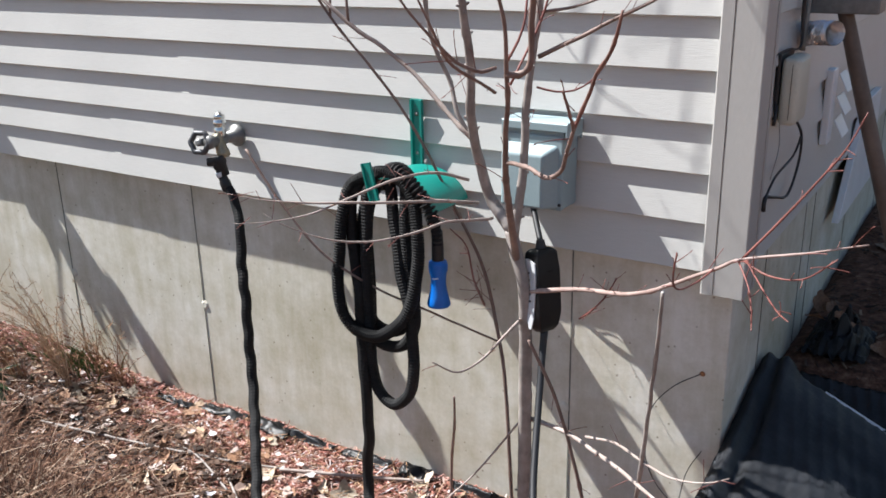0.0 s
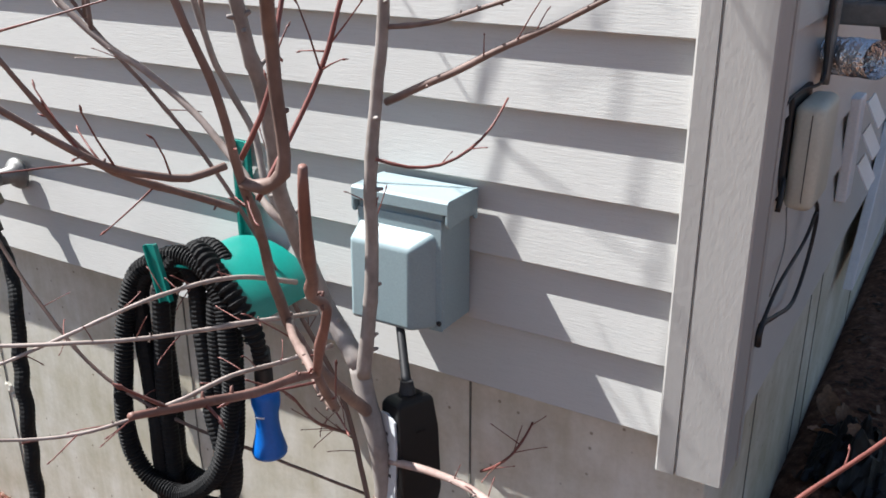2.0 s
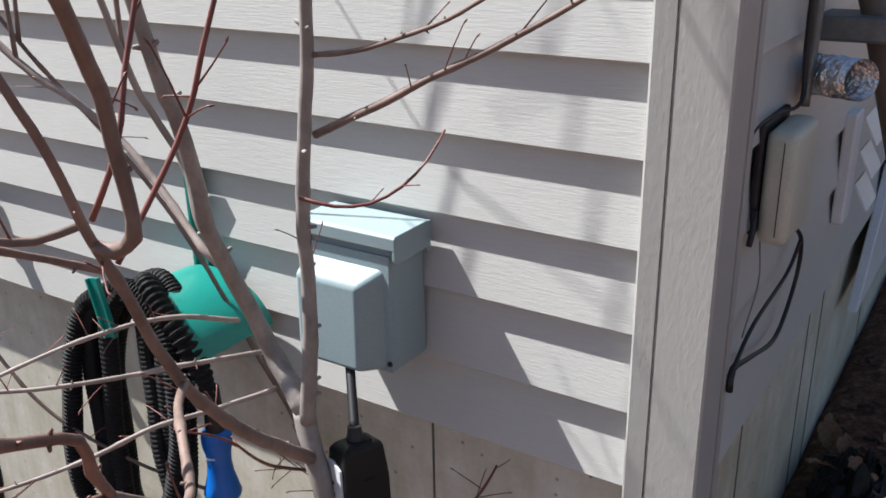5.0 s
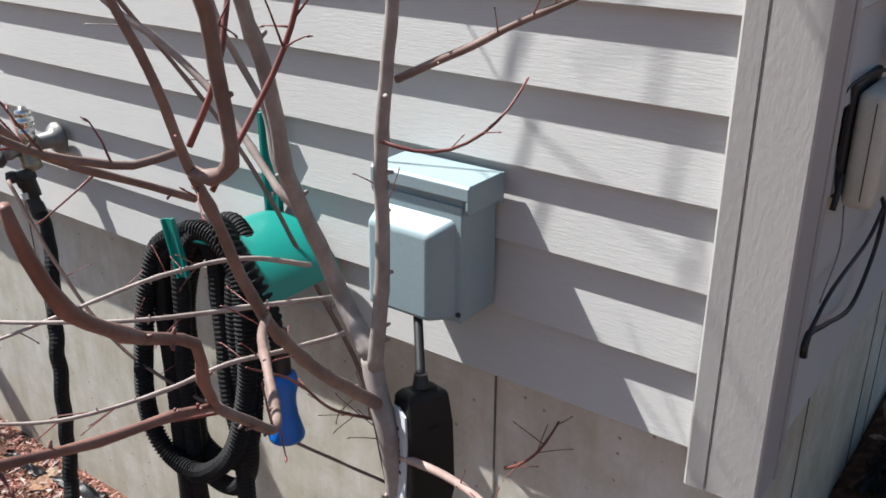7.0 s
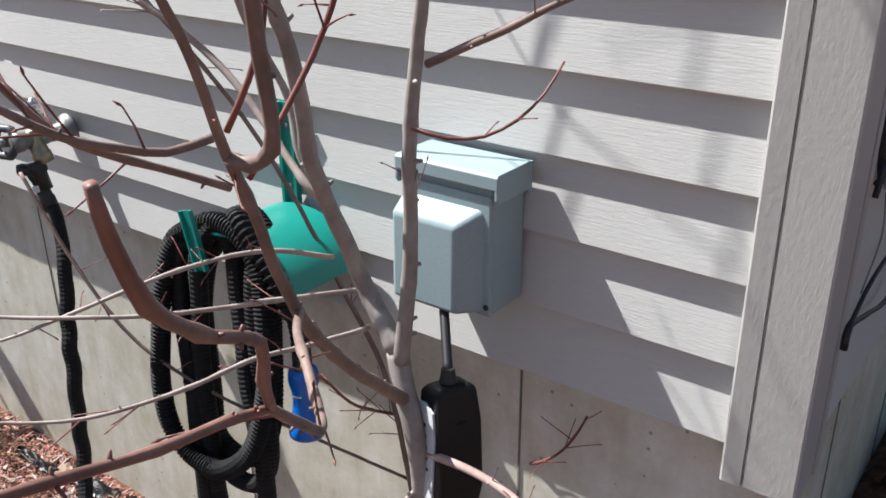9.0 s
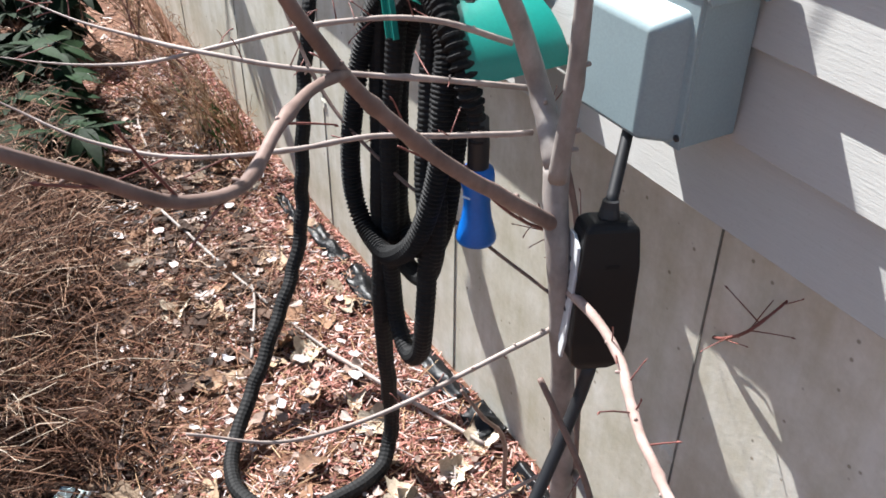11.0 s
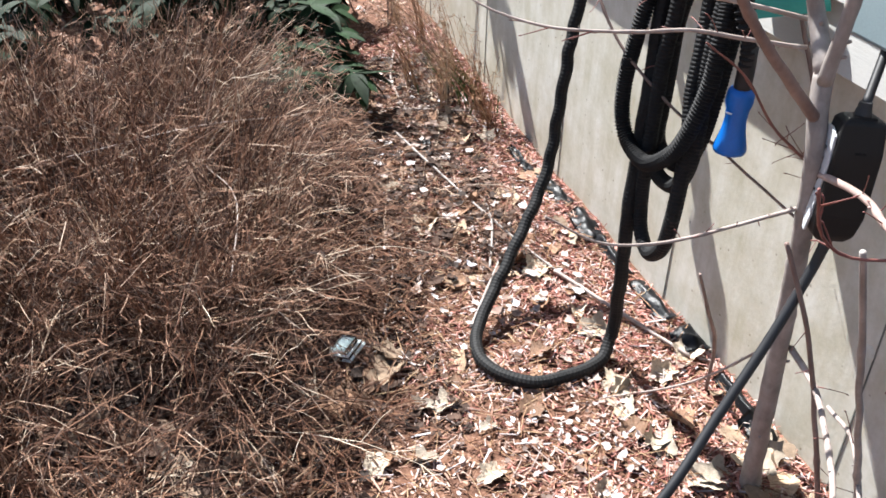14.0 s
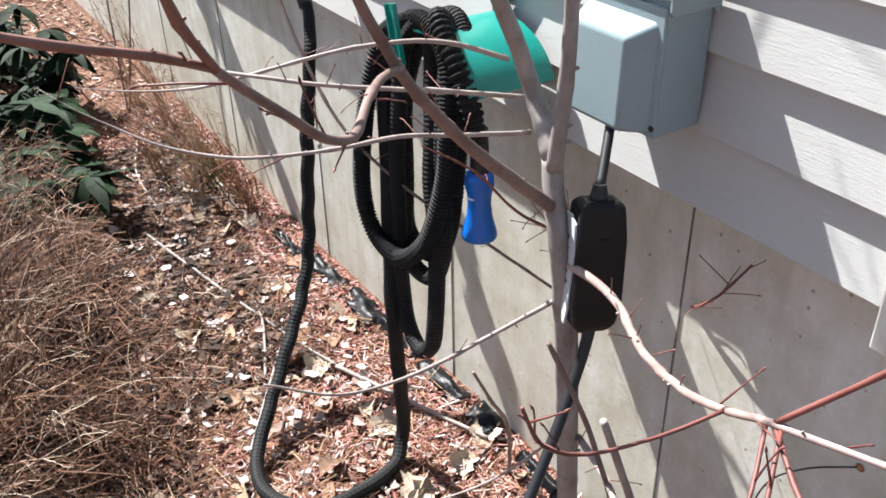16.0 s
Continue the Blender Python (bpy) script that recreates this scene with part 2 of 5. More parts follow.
def tube(name, points, mat, parent=None, label="", sides=8, step=0.012, straight=False):
    path = [np.array(q, float) for q in points] if straight else smooth_path(points, step)
    v, f = tube_data(path, sides)
    return raw(name, v, f, mat, parent, label, True)


def lathe_bm(profile, segments=20):
    """A profile of (radius, height) turned round z."""
    bm = bmesh.new()
    rings = []
    for r, z in profile:
        rings.append([bm.verts.new((max(r, 1e-5) * math.cos(2 * math.pi * k / segments), max(r, 1e-5) * math.sin(2 * math.pi * k / segments), z)) for k in range(segments)])
    for a, b in zip(rings, rings[1:]):
        for k in range(segments):
            j = (k + 1) % segments
            bm.faces.new((a[k], a[j], b[j], b[k]))
    bm.faces.new(rings[0][::-1])
    bm.faces.new(rings[-1])
    bmesh.ops.recalc_face_normals(bm, faces=bm.faces[:])
    return bm


def moved(bm, m):
    bm.transform(m)
    return bm


# ---- the ground: one sheet to the horizon ----
GROUND_Z = -0.815


def ground_height(x, y):
    z = GROUND_Z
    z += 0.05 * max(0.0, min(1.0, (-x - 1.8) / 1.2))
    if x > -0.2:
        k = max(0.0, min(1.0, (x + 0.2) / 0.3)) * max(0.0, min(1.0, (y + 0.25) / 1.0))
        z += 0.33 * k
    d = math.hypot(x, y)
    if d < 6:
        z += 0.016 * noise.noise((x * 2.3, y * 2.3, 0.0)) + 0.007 * noise.noise((x * 9, y * 9, 3.0))
    return z


def axis_steps(near_lo, near_hi, step, far):
    v = list(np.arange(near_lo, near_hi + 1e-6, step))
    out, d = [], step
    x = near_hi
    while x < far:
        d *= 1.5
        x += d
        out.append(x)
    lo, d, x = [], step, near_lo
    while x > -far:
        d *= 1.5
        x -= d
        lo.append(x)
    return lo[::-1] + v + out


gx, gy = axis_steps(-4.0, 1.6, 0.04, 900), axis_steps(-2.6, 3.0, 0.04, 900)
gv = [(x, y, ground_height(x, y)) for y in gy for x in gx]
nx = len(gx)
gf = [(j * nx + i, j * nx + i + 1, (j + 1) * nx + i + 1, (j + 1) * nx + i) for j in range(len(gy) - 1) for i in range(nx - 1)]
tagged(raw("ground", gv, gf, SOIL, smooth=True), "bare brown soil under mulch and fallen leaves", "ground", kind="structure")

# ---- the house: poured foundation, clapboard siding, corner post ----
COURSE = 0.1143
WALL_LEFT, CORNER_X, WALL_BACK = -6.0, 0.1, 6.0
FACE_Y = 0.042          # front face of the foundation
SIDE_X = 0.066          # side face of the foundation


def foundation(name, lo, hi, label):
    return tagged(part(name, box_bm(lo, hi, 0.004), CONCRETE), label, "foundation wall", kind="structure")


foundation("foundation_front", (WALL_LEFT, FACE_Y, -1.3), (SIDE_X, 0.25, 0.03), "grey poured concrete foundation wall with form lines and stains")
foundation("foundation_side", (SIDE_X - 0.2, 0.25, -1.3), (SIDE_X, WALL_BACK, 0.03), "shaded grey concrete foundation wall round the corner")
foundation("foundation_back", (WALL_LEFT, WALL_BACK, -1.3), (SIDE_X, WALL_BACK + 0.2, 0.03), "grey concrete foundation wall at the back")

COURSES = 22


def course_profile(z, out):
    """Clapboard: proud at the foot, leaning back to the head; (depth, z) with depth growing into the wall."""
    return [(out + 0.0008, z - 0.001), (out - 0.0006, z + 0.0006), (out + 0.0156, z + COURSE + 0.002), (out + 0.0195, z + COURSE + 0.002), (out + 0.0195, z + 0.0005)]


wall_front = tagged(part("wall_front", box_bm((WALL_LEFT, 0.045, 0.031), (CORNER_X - 0.03, 0.2, COURSES * COURSE)), SIDING),
                    "house wall clad in beige vinyl clapboard siding", "house wall", kind="structure")
wall_side = tagged(part("wall_side", box_bm((-0.1, 0.201, 0.031), (CORNER_X - 0.036, WALL_BACK, COURSES * COURSE)), SIDING),
                   "side wall of the house in shaded beige vinyl siding", "house wall", kind="structure")
for i in range(COURSES):
    seam = (-2.02, -1.66, -2.9)[(i // 2) % 3] if i < 8 else -2.4 + 0.9 * ((i // 2) % 2)
    z = i * COURSE
    part("siding_course", prism_bm([(d, h) for d, h in course_profile(z, 0.0)], "x", seam, 0.004), SIDING, wall_front)
    part("siding_course", prism_bm([(d + 0.002, h) for d, h in course_profile(z, 0.0)], "x", WALL_LEFT, seam + 0.02), SIDING, wall_front)
    part("siding_course", prism_bm([(CORNER_X - 0.006 - d, h) for d, h in course_profile(z, 0.0)], "y", 0.085, WALL_BACK), SIDING, wall_side)
tagged(part("roof_soffit", box_bm((WALL_LEFT - 0.1, -0.05, COURSES * COURSE + 0.001), (CORNER_X + 0.1, WALL_BACK + 0.3, COURSES * COURSE + 0.1), 0.01), POST),
       "plain beige soffit that closes the wall head", "soffit", kind="structure")

# corner post: an L of two ribbed faces with a channel groove
post = thing("corner_post", "beige embossed vinyl corner post with a grooved edge", "corner trim", kind="structure")
P0, P1z, TOP = 0.003, -0.048, COURSES * COURSE
part("front_face", prism_bm([(P0 + 0.0315, -0.0125), (CORNER_X - 0.003, -0.0125), (CORNER_X, -0.0095), (CORNER_X, 0.012), (P0 + 0.0315, 0.012)], "z", P1z, TOP), POST, post)
part("channel_lip", prism_bm([(P0, -0.0115), (P0 + 0.003, -0.0135), (P0 + 0.0275, -0.0125), (P0 + 0.0275, 0.012), (P0, 0.012)], "z", P1z - 0.001, TOP), POST, post)
part("groove", prism_bm([(P0 + 0.0277, -0.0085), (P0 + 0.0313, -0.0085), (P0 + 0.0313, 0.011), (P0 + 0.0277, 0.011)], "z", P1z + 0.001, TOP), POST, post)
part("side_face", prism_bm([(CORNER_X - 0.02, 0.0122), (CORNER_X, 0.0122), (CORNER_X, 0.062), (CORNER_X - 0.02, 0.062)], "z", P1z, TOP), POST, post)
part("side_lip", prism_bm([(CORNER_X - 0.02, 0.0622), (CORNER_X - 0.0045, 0.0622), (CORNER_X - 0.0045, 0.066), (CORNER_X + 0.0015, 0.066), (CORNER_X + 0.0015, 0.085), (CORNER_X - 0.02, 0.085)], "z", P1z + 0.0005, TOP), POST, post)

# form lines: narrow raised seams in the concrete
for x in (-3.1, -2.405, -1.704, -1.017, -0.338):
    part("form_line", prism_bm([(x - 0.002, FACE_Y - 0.0012), (x + 0.0015, FACE_Y - 0.002), (x + 0.002, FACE_Y + 0.01), (x - 0.002, FACE_Y + 0.01)], "z", -0.9, -0.004), SEAM, bpy.data.objects["foundation_front"])
for y in (0.36, 0.86, 1.0, 1.7, 2.6):
    part("form_line", prism_bm([(SIDE_X - 0.01, y - 0.002), (SIDE_X + 0.002, y - 0.0015), (SIDE_X + 0.0015, y + 0.0025), (SIDE_X - 0.01, y + 0.002)], "z", -0.9, -0.004), SEAM, bpy.data.objects["foundation_side"])

# ---- power outlet box on the siding ----
outlet = thing("outlet_box", "blue-grey painted metal power outlet box with hooded cover on the siding", "outlet box")
BOX_L, BOX_R, BOX_Y = -0.468, -0.317, -0.08
part("back_box", box_bm((BOX_L, BOX_Y, 0.124), (BOX_R, -0.001, 0.312), 0.003, 3), BOX_PAINT, outlet)
lid = part("lid", prism_bm([(0.0, 0.330), (-0.010, 0.3325), (-0.086, 0.3325), (-0.0895, 0.329), (-0.0895, 0.312), (-0.0875, 0.311), (-0.0865, 0.320), (0.0, 0.320)], "x", -0.4745, -0.3045, 0.0008), BOX_PAINT, outlet)
for x0, x1 in ((-0.4750, -0.4700), (-0.3090, -0.3040)):
    part("lid_cheek", prism_bm([(-0.001, 0.3315), (-0.086, 0.3318), (-0.0892, 0.3285), (-0.0892, 0.298), (-0.085, 0.291), (-0.012, 0.2925), (-0.001, 0.3)], "x", x0, x1, 0.0012), BOX_PAINT, lid)
    part("cheek_notch", prism_bm([(-0.012, 0.291), (-0.001, 0.3), (-0.001, 0.284), (-0.008, 0.284)], "x", x0 + 0.001, x1 - 0.001), BOX_PAINT, lid)


def hood_bm():
    """The bulging cover: a sloped-top shell whose front is drawn in from its base."""
    bm = bmesh.new()
    base = [(-0.466, -0.082, 0.126), (-0.326, -0.082, 0.126), (-0.326, -0.082, 0.280), (-0.466, -0.082, 0.280)]
    front = [(-0.463, -0.118, 0.129), (-0.353, -0.118, 0.129), (-0.353, -0.115, 0.259), (-0.463, -0.115, 0.259)]
    b = [bm.verts.new(p) for p in base]
    f = [bm.verts.new(p) for p in front]
    bm.faces.new(b[::-1])
    bm.faces.new(f)
    for i in range(4):
        j = (i + 1) % 4
        bm.faces.new((b[i], b[j], f[j], f[i]))
    bmesh.ops.recalc_face_normals(bm, faces=bm.faces[:])
    edges = [e for e in bm.edges if any(v in f for v in e.verts)]
    bmesh.ops.bevel(bm, geom=edges, offset=0.0075, segments=4, profile=0.5, affect="EDGES")
    return bm


hood = part("hood", hood_bm(), BOX_PAINT, outlet, smooth=True)
hood.data.set_sharp_from_angle(angle=radians(38))
face_normals = hood.modifiers.new("face_normals", "WEIGHTED_NORMAL")
face_normals.weight, face_normals.keep_sharp = 90, True
part("flange", box_bm((-0.4675, -0.0845, 0.1225), (-0.3175, -0.0795, 0.3), 0.002), BOX_PAINT, outlet)
part("screw", moved(lathe_bm([(0.0042, 0.0), (0.0042, 0.002), (0.0022, 0.0035)], 12), pose(-0.3225, -0.0845, 0.137, 90, 0, 0)), CABLE, outlet, "small dark screw")

# ---- portable charger that hangs from the outlet ----
charger = thing("charger", "black car charging unit with a silver label hanging on its cable", "charger")


def charger_bm():
    bm = bmesh.new()
    rings = []
    for z, w, d in ((0.1, 0.016, 0.022), (0.093, 0.022, 0.032), (0.045, 0.0255, 0.0365), (-0.055, 0.0245, 0.0365), (-0.088, 0.019, 0.031), (-0.1, 0.012, 0.02)):
        rings.append([bm.verts.new((sx * w, sy * d, z)) for sx, sy in ((-1, -1), (1, -1), (1, 1), (-1, 1))])
    for a, b in zip(rings, rings[1:]):
        for i in range(4):
            j = (i + 1) % 4
            bm.faces.new((a[i], b[i], b[j], a[j]))
    bm.faces.new(rings[0])
    bm.faces.new(rings[-1][::-1])
    bmesh.ops.recalc_face_normals(bm, faces=bm.faces[:])
    bmesh.ops.bevel(bm, geom=bm.edges[:], offset=0.004, segments=2, profile=0.5, affect="EDGES")
    return bm


CH = Matrix.Translation((-0.322, -0.168, -0.048)) @ Euler((radians(-3), radians(-8), radians(-20))).to_matrix().to_4x4()
body = part("body", moved(charger_bm(), CH), BLACK_PLASTIC, charger, smooth=False)
label_plate = part("label_plate", moved(prism_bm([(-0.012, -0.088), (-0.004, -0.09), (0.006, -0.06), (0.019, 0.03), (0.018, 0.07), (0.0, 0.08), (-0.016, 0.079), (-0.0215, 0.05), (-0.020, -0.05)], "y", -0.0392, -0.0355, 0.0005), CH), SILVER_LABEL, body, "silver label plate")
for i in range(5):
    z = 0.045 - i * 0.017
    part("mark", moved(box_bm((-0.006, -0.0399, z), (0.0, -0.0391, z + 0.005)), CH), CABLE, label_plate)
part("slot", moved(box_bm((0.0252, -0.006, 0.046), (0.0262, 0.01, 0.05)), CH), HOSE, body)
part("collar", moved(lathe_bm([(0.0125, 0.096), (0.013, 0.102), (0.0105, 0.112), (0.0095, 0.12)], 14), CH), CABLE, charger)
top, foot = CH @ Vector((0, 0, 0.112)), CH @ Vector((0, 0, -0.096))
tube("cable", [(*top, 0.0072), (*(top + (Vector((-0.388, -0.095, 0.136)) - top) * 0.5), 0.007), (-0.388, -0.095, 0.136, 0.007)], CABLE, charger, sides=12)
tube("cable", [(*foot, 0.0095), (*(foot + Vector((0.002, -0.012, -0.05))), 0.0085), (-0.286, -0.255, -0.3, 0.0085), (-0.245, -0.36, -0.42, 0.0085), (-0.195, -0.47, -0.52, 0.0085),
               (-0.17, -0.6, -0.62, 0.0085), (-0.17, -0.78, -0.73, 0.0085), (-0.2, -0.95, -0.79, 0.0085), (-0.3, -1.2, -0.8, 0.0085), (-0.2, -1.6, -0.8, 0.0085)], CABLE, charger, sides=12, step=0.02)

# ---- green hose hanger ----
hanger = thing("hose_hanger", "green plastic hose hanger screwed to the siding", "hose hanger")
BX = -0.772
part("back_plate", prism_bm([(BX - 0.018, -0.001), (BX - 0.018, -0.012), (BX - 0.012, -0.012), (BX - 0.010, -0.006), (BX + 0.010, -0.006), (BX + 0.012, -0.012), (BX + 0.018, -0.012), (BX + 0.018, -0.001)], "z", 0.06, 0.342), GREEN, hanger)


def arch_bm(half, height, thick, y0, y1, cx, z0, a0, a1, n=22):
    bm = bmesh.new()
    rows = []
    for i in range(n + 1):
        a = radians(a0 + (a1 - a0) * i / n)
        rows.append([bm.verts.new((cx + (half + e) * math.cos(a), y, z0 + (height + e) * math.sin(a))) for e, y in ((-thick, y0), (0.0, y0), (0.0, y1), (-thick, y1))])
    for a, b in zip(rows, rows[1:]):
        for k in range(4):
            j = (k + 1) % 4
            bm.faces.new((a[k], a[j], b[j], b[k]))
    bm.faces.new(rows[0][::-1])
    bm.faces.new(rows[-1])
    bmesh.ops.recalc_face_normals(bm, faces=bm.faces[:])
    return bm


saddle = part("saddle", arch_bm(0.132, 0.099, 0.004, -0.013, -0.178, -0.742, 0.075, 14, 150), GREEN, hanger, "curved green saddle", True)
saddle.data.set_sharp_from_angle(angle=radians(40))
part("front_tab", moved(prism_bm([(-0.014, -0.004), (-0.0105, -0.004), (-0.0095, 0.001), (0.0095, 0.001), (0.0105, -0.004), (0.014, -0.004), (0.014, 0.004), (-0.014, 0.004)], "z", -0.052, 0.046), pose(-0.780, -0.212, 0.17, 0, -14, 0)), GREEN, hanger)
for z in (0.305, 0.2):
    part("screw", moved(lathe_bm([(0.005, 0.0), (0.005, 0.0015), (0.003, 0.003)], 10), pose(BX, -0.006, z, 90, 0, 0)), GREY_METAL, hanger)


# ---- the black ribbed hose: faucet, loop on the ground, coil on the hanger, blue nozzle ----
def ribbed(name, points, parent, rib=0.0012, pitch=0.0075, label="", mat=None, sides=12, wave=0.0015, rate=0.03, coil=0.0):
    path = smooth_path(points, pitch / 4)
    for i, p in enumerate(path):
        p[3] += (rib, rib * 0.8, -rib, -rib * 0.8)[i % 4]
        p[:3] += np.array([wave * noise.noise((i * rate * 0.5, 7.0, k)) for k in (1.0, 4.0, 9.0)])
        if coil and 0.15 < i / len(path):
            a = i * pitch / 4 / 0.085 * 2 * math.pi + 2.2 * noise.noise((i * 0.012, 8.0, 1.0))
            k = coil * (0.6 + 0.8 * noise.noise((i * 0.01, 3.0, 0.0))) * (1.0 if i / len(path) > 0.62 else 0.35)
            p[:2] += np.array([k * math.cos(a), k * math.sin(a)])
    v, f = tube_data(path, sides)
    return raw(name, v, f, mat or HOSE, parent, label, False)


hose = thing("garden_hose", "black ribbed fabric garden hose hung in loops on the hanger", "garden hose")
R = 0.0155

# four hanging turns, each from its crown on the saddle down one side and up the other: (x, y, z)
turns = [
    [(-0.80, -0.165, 0.179), (-0.862, -0.185, 0.142), (-0.874, -0.21, 0.07), (-0.874, -0.23, -0.017), (-0.879, -0.24, -0.109), (-0.868, -0.24, -0.187), (-0.827, -0.24, -0.232), (-0.758, -0.24, -0.238),
     (-0.694, -0.235, -0.191), (-0.660, -0.225, -0.133), (-0.650, -0.205, -0.047), (-0.653, -0.195, 0.038), (-0.672, -0.18, 0.112), (-0.702, -0.17, 0.158), (-0.75, -0.163, 0.18)],
    [(-0.78, -0.13, 0.177), (-0.818, -0.15, 0.12), (-0.825, -0.172, 0.04), (-0.82, -0.18, -0.052), (-0.815, -0.185, -0.146), (-0.812, -0.19, -0.22), (-0.796, -0.195, -0.268), (-0.749, -0.2, -0.28),
     (-0.70, -0.2, -0.262), (-0.668, -0.2, -0.2), (-0.676, -0.19, -0.12), (-0.697, -0.18, -0.048), (-0.71, -0.165, 0.05), (-0.718, -0.15, 0.142), (-0.745, -0.138, 0.178)],
    [(-0.785, -0.165, 0.176), (-0.814, -0.178, 0.129), (-0.812, -0.19, 0.042), (-0.812, -0.2, -0.046), (-0.808, -0.205, -0.14), (-0.805, -0.207, -0.237), (-0.805, -0.207, -0.337), (-0.783, -0.212, -0.412),
     (-0.73, -0.217, -0.438), (-0.677, -0.222, -0.39), (-0.657, -0.225, -0.313), (-0.664, -0.215, -0.236), (-0.68, -0.205, -0.15), (-0.707, -0.195, -0.075), (-0.728, -0.18, 0.0), (-0.746, -0.165, 0.065), (-0.758, -0.156, 0.14)],
    [(-0.79, -0.11, 0.177), (-0.835, -0.135, 0.13), (-0.848, -0.16, 0.04), (-0.843, -0.17, -0.06), (-0.836, -0.175, -0.16), (-0.815, -0.18, -0.225), (-0.765, -0.182, -0.245), (-0.715, -0.18, -0.225),
     (-0.69, -0.17, -0.16), (-0.688, -0.155, -0.05), (-0.694, -0.14, 0.06), (-0.71, -0.12, 0.14), (-0.75, -0.108, 0.178)],
]
for i, ring in enumerate(turns):
    ribbed("coil_turn", [(*p, R) for p in ring + ring[:2]], hose, rib=(0.0016, 0.0006, 0.0005, 0.0009)[i], pitch=(0.0068, 0.007, 0.008, 0.007)[i], wave=0.003)
# the free end that comes over the saddle to the nozzle
ribbed("free_end", [(-0.825, -0.11, 0.13, R), (-0.785, -0.125, 0.175, R), (-0.735, -0.155, 0.19, R), (-0.685, -0.172, 0.168, R), (-0.648, -0.176, 0.135, R), (-0.628, -0.172, 0.098, R), (-0.621, -0.166, 0.066, R * 0.95)], hose, rib=0.0032, pitch=0.0125)
ribbed("sleeve", [(-0.621, -0.166, 0.074, R * 0.82), (-0.62, -0.16, 0.04, R * 0.84), (-0.62, -0.157, 0.012, R * 0.88)], hose, rib=0.0012, pitch=0.011)
nozzle = part("nozzle", moved(lathe_bm([(0.015, 0.0), (0.0225, -0.004), (0.0245, -0.012), (0.0245, -0.026), (0.0205, -0.042), (0.0195, -0.06), (0.022, -0.083), (0.027, -0.103), (0.0305, -0.117), (0.0295, -0.123), (0.014, -0.121)], 24),
                            pose(-0.62, -0.156, -0.028)), BLUE, hose, "blue plastic flared hose nozzle", True)
part("print_mark", moved(box_bm((-0.010, -0.0207, -0.0015), (0.006, -0.0185, 0.0015), 0.0006), pose(-0.62, -0.1575, -0.072, 0, -6, 16)), WHITE, nozzle, "small white printed mark")
part("ferrule", moved(lathe_bm([(0.0145, -0.036), (0.0155, -0.03), (0.0155, 0.02), (0.014, 0.045), (0.0135, 0.06)], 18), pose(-0.62, -0.156, -0.012)), CABLE, hose, "", True)
# the run from the coil down to the ground, round, and up to the faucet
ribbed("ground_run", [(-0.80, -0.15, 0.177, R), (-0.858, -0.18, 0.124, R), (-0.862, -0.19, 0.037, R), (-0.850, -0.2, -0.052, R), (-0.832, -0.21, -0.142, R), (-0.828, -0.216, -0.239, R), (-0.822, -0.222, -0.335, R), (-0.814, -0.224, -0.46, R), (-0.822, -0.215, -0.58, R), (-0.845, -0.202, -0.68, R),
                      (-0.838, -0.21, -0.75, R), (-0.806, -0.245, -0.784, R), (-0.780, -0.325, -0.788, R), (-0.780, -0.425, -0.788, R), (-0.833, -0.492, -0.788, R), (-0.915, -0.515, -0.787, R), (-1.0, -0.48, -0.772, R), (-1.08, -0.405, -0.72, R), (-1.165, -0.31, -0.63, R), (-1.225, -0.24, -0.55, R),
                      (-1.262, -0.2, -0.46, R), (-1.278, -0.185, -0.36, R), (-1.292, -0.168, -0.26, R), (-1.318, -0.145, -0.16, R), (-1.334, -0.122, -0.06, R * 0.92), (-1.362, -0.1, 0.0, R * 0.88), (-1.398, -0.088, 0.045, R * 0.85)], hose, rib=0.0003, pitch=0.009, wave=0.004, rate=0.042, coil=0.0024)
part("coupling", moved(lathe_bm([(0.0135, 0.0), (0.0165, 0.004), (0.0165, 0.03), (0.014, 0.034), (0.014, 0.072), (0.0165, 0.075), (0.0165, 0.09), (0.012, 0.095)], 18),
                        Matrix.Translation((-1.404, -0.085, 0.035)) @ Euler((radians(8), radians(-14), 0)).to_matrix().to_4x4()), CABLE, hose, "black hose coupling", True)
part("band", moved(lathe_bm([(0.0172, 0.048), (0.0178, 0.05), (0.0178, 0.06), (0.0172, 0.062)], 18), Matrix.Translation((-1.404, -0.085, 0.035)) @ Euler((radians(8), radians(-14), 0)).to_matrix().to_4x4()), SILVER_LABEL, hose, "pale printed band", True)

# ---- faucet on the siding ----
faucet = thing("faucet", "weathered metal outdoor faucet with a vacuum breaker on the siding", "faucet")
FX, FZ = -1.428, 0.186
part("wall_flange", moved(lathe_bm([(0.034, 0.0), (0.034, 0.006), (0.028, 0.014), (0.018, 0.02), (0.016, 0.05)], 24), pose(FX, -0.002, FZ, 90, 0, 0)), GREY_METAL, faucet, "", True)
part("body", moved(lathe_bm([(0.016, 0.0), (0.018, 0.01), (0.018, 0.06), (0.021, 0.062), (0.021, 0.075), (0.012, 0.08)], 18), pose(FX, -0.05, FZ, 90, 0, 0)), GREY_METAL, faucet, "", True)
part("spout", moved(lathe_bm([(0.014, 0.02), (0.016, 0.0), (0.018, -0.03), (0.02, -0.032), (0.02, -0.05), (0.013, -0.052)], 18), pose(FX + 0.004, -0.085, FZ, 12, -8, 0)), BRASS, faucet, "", True)
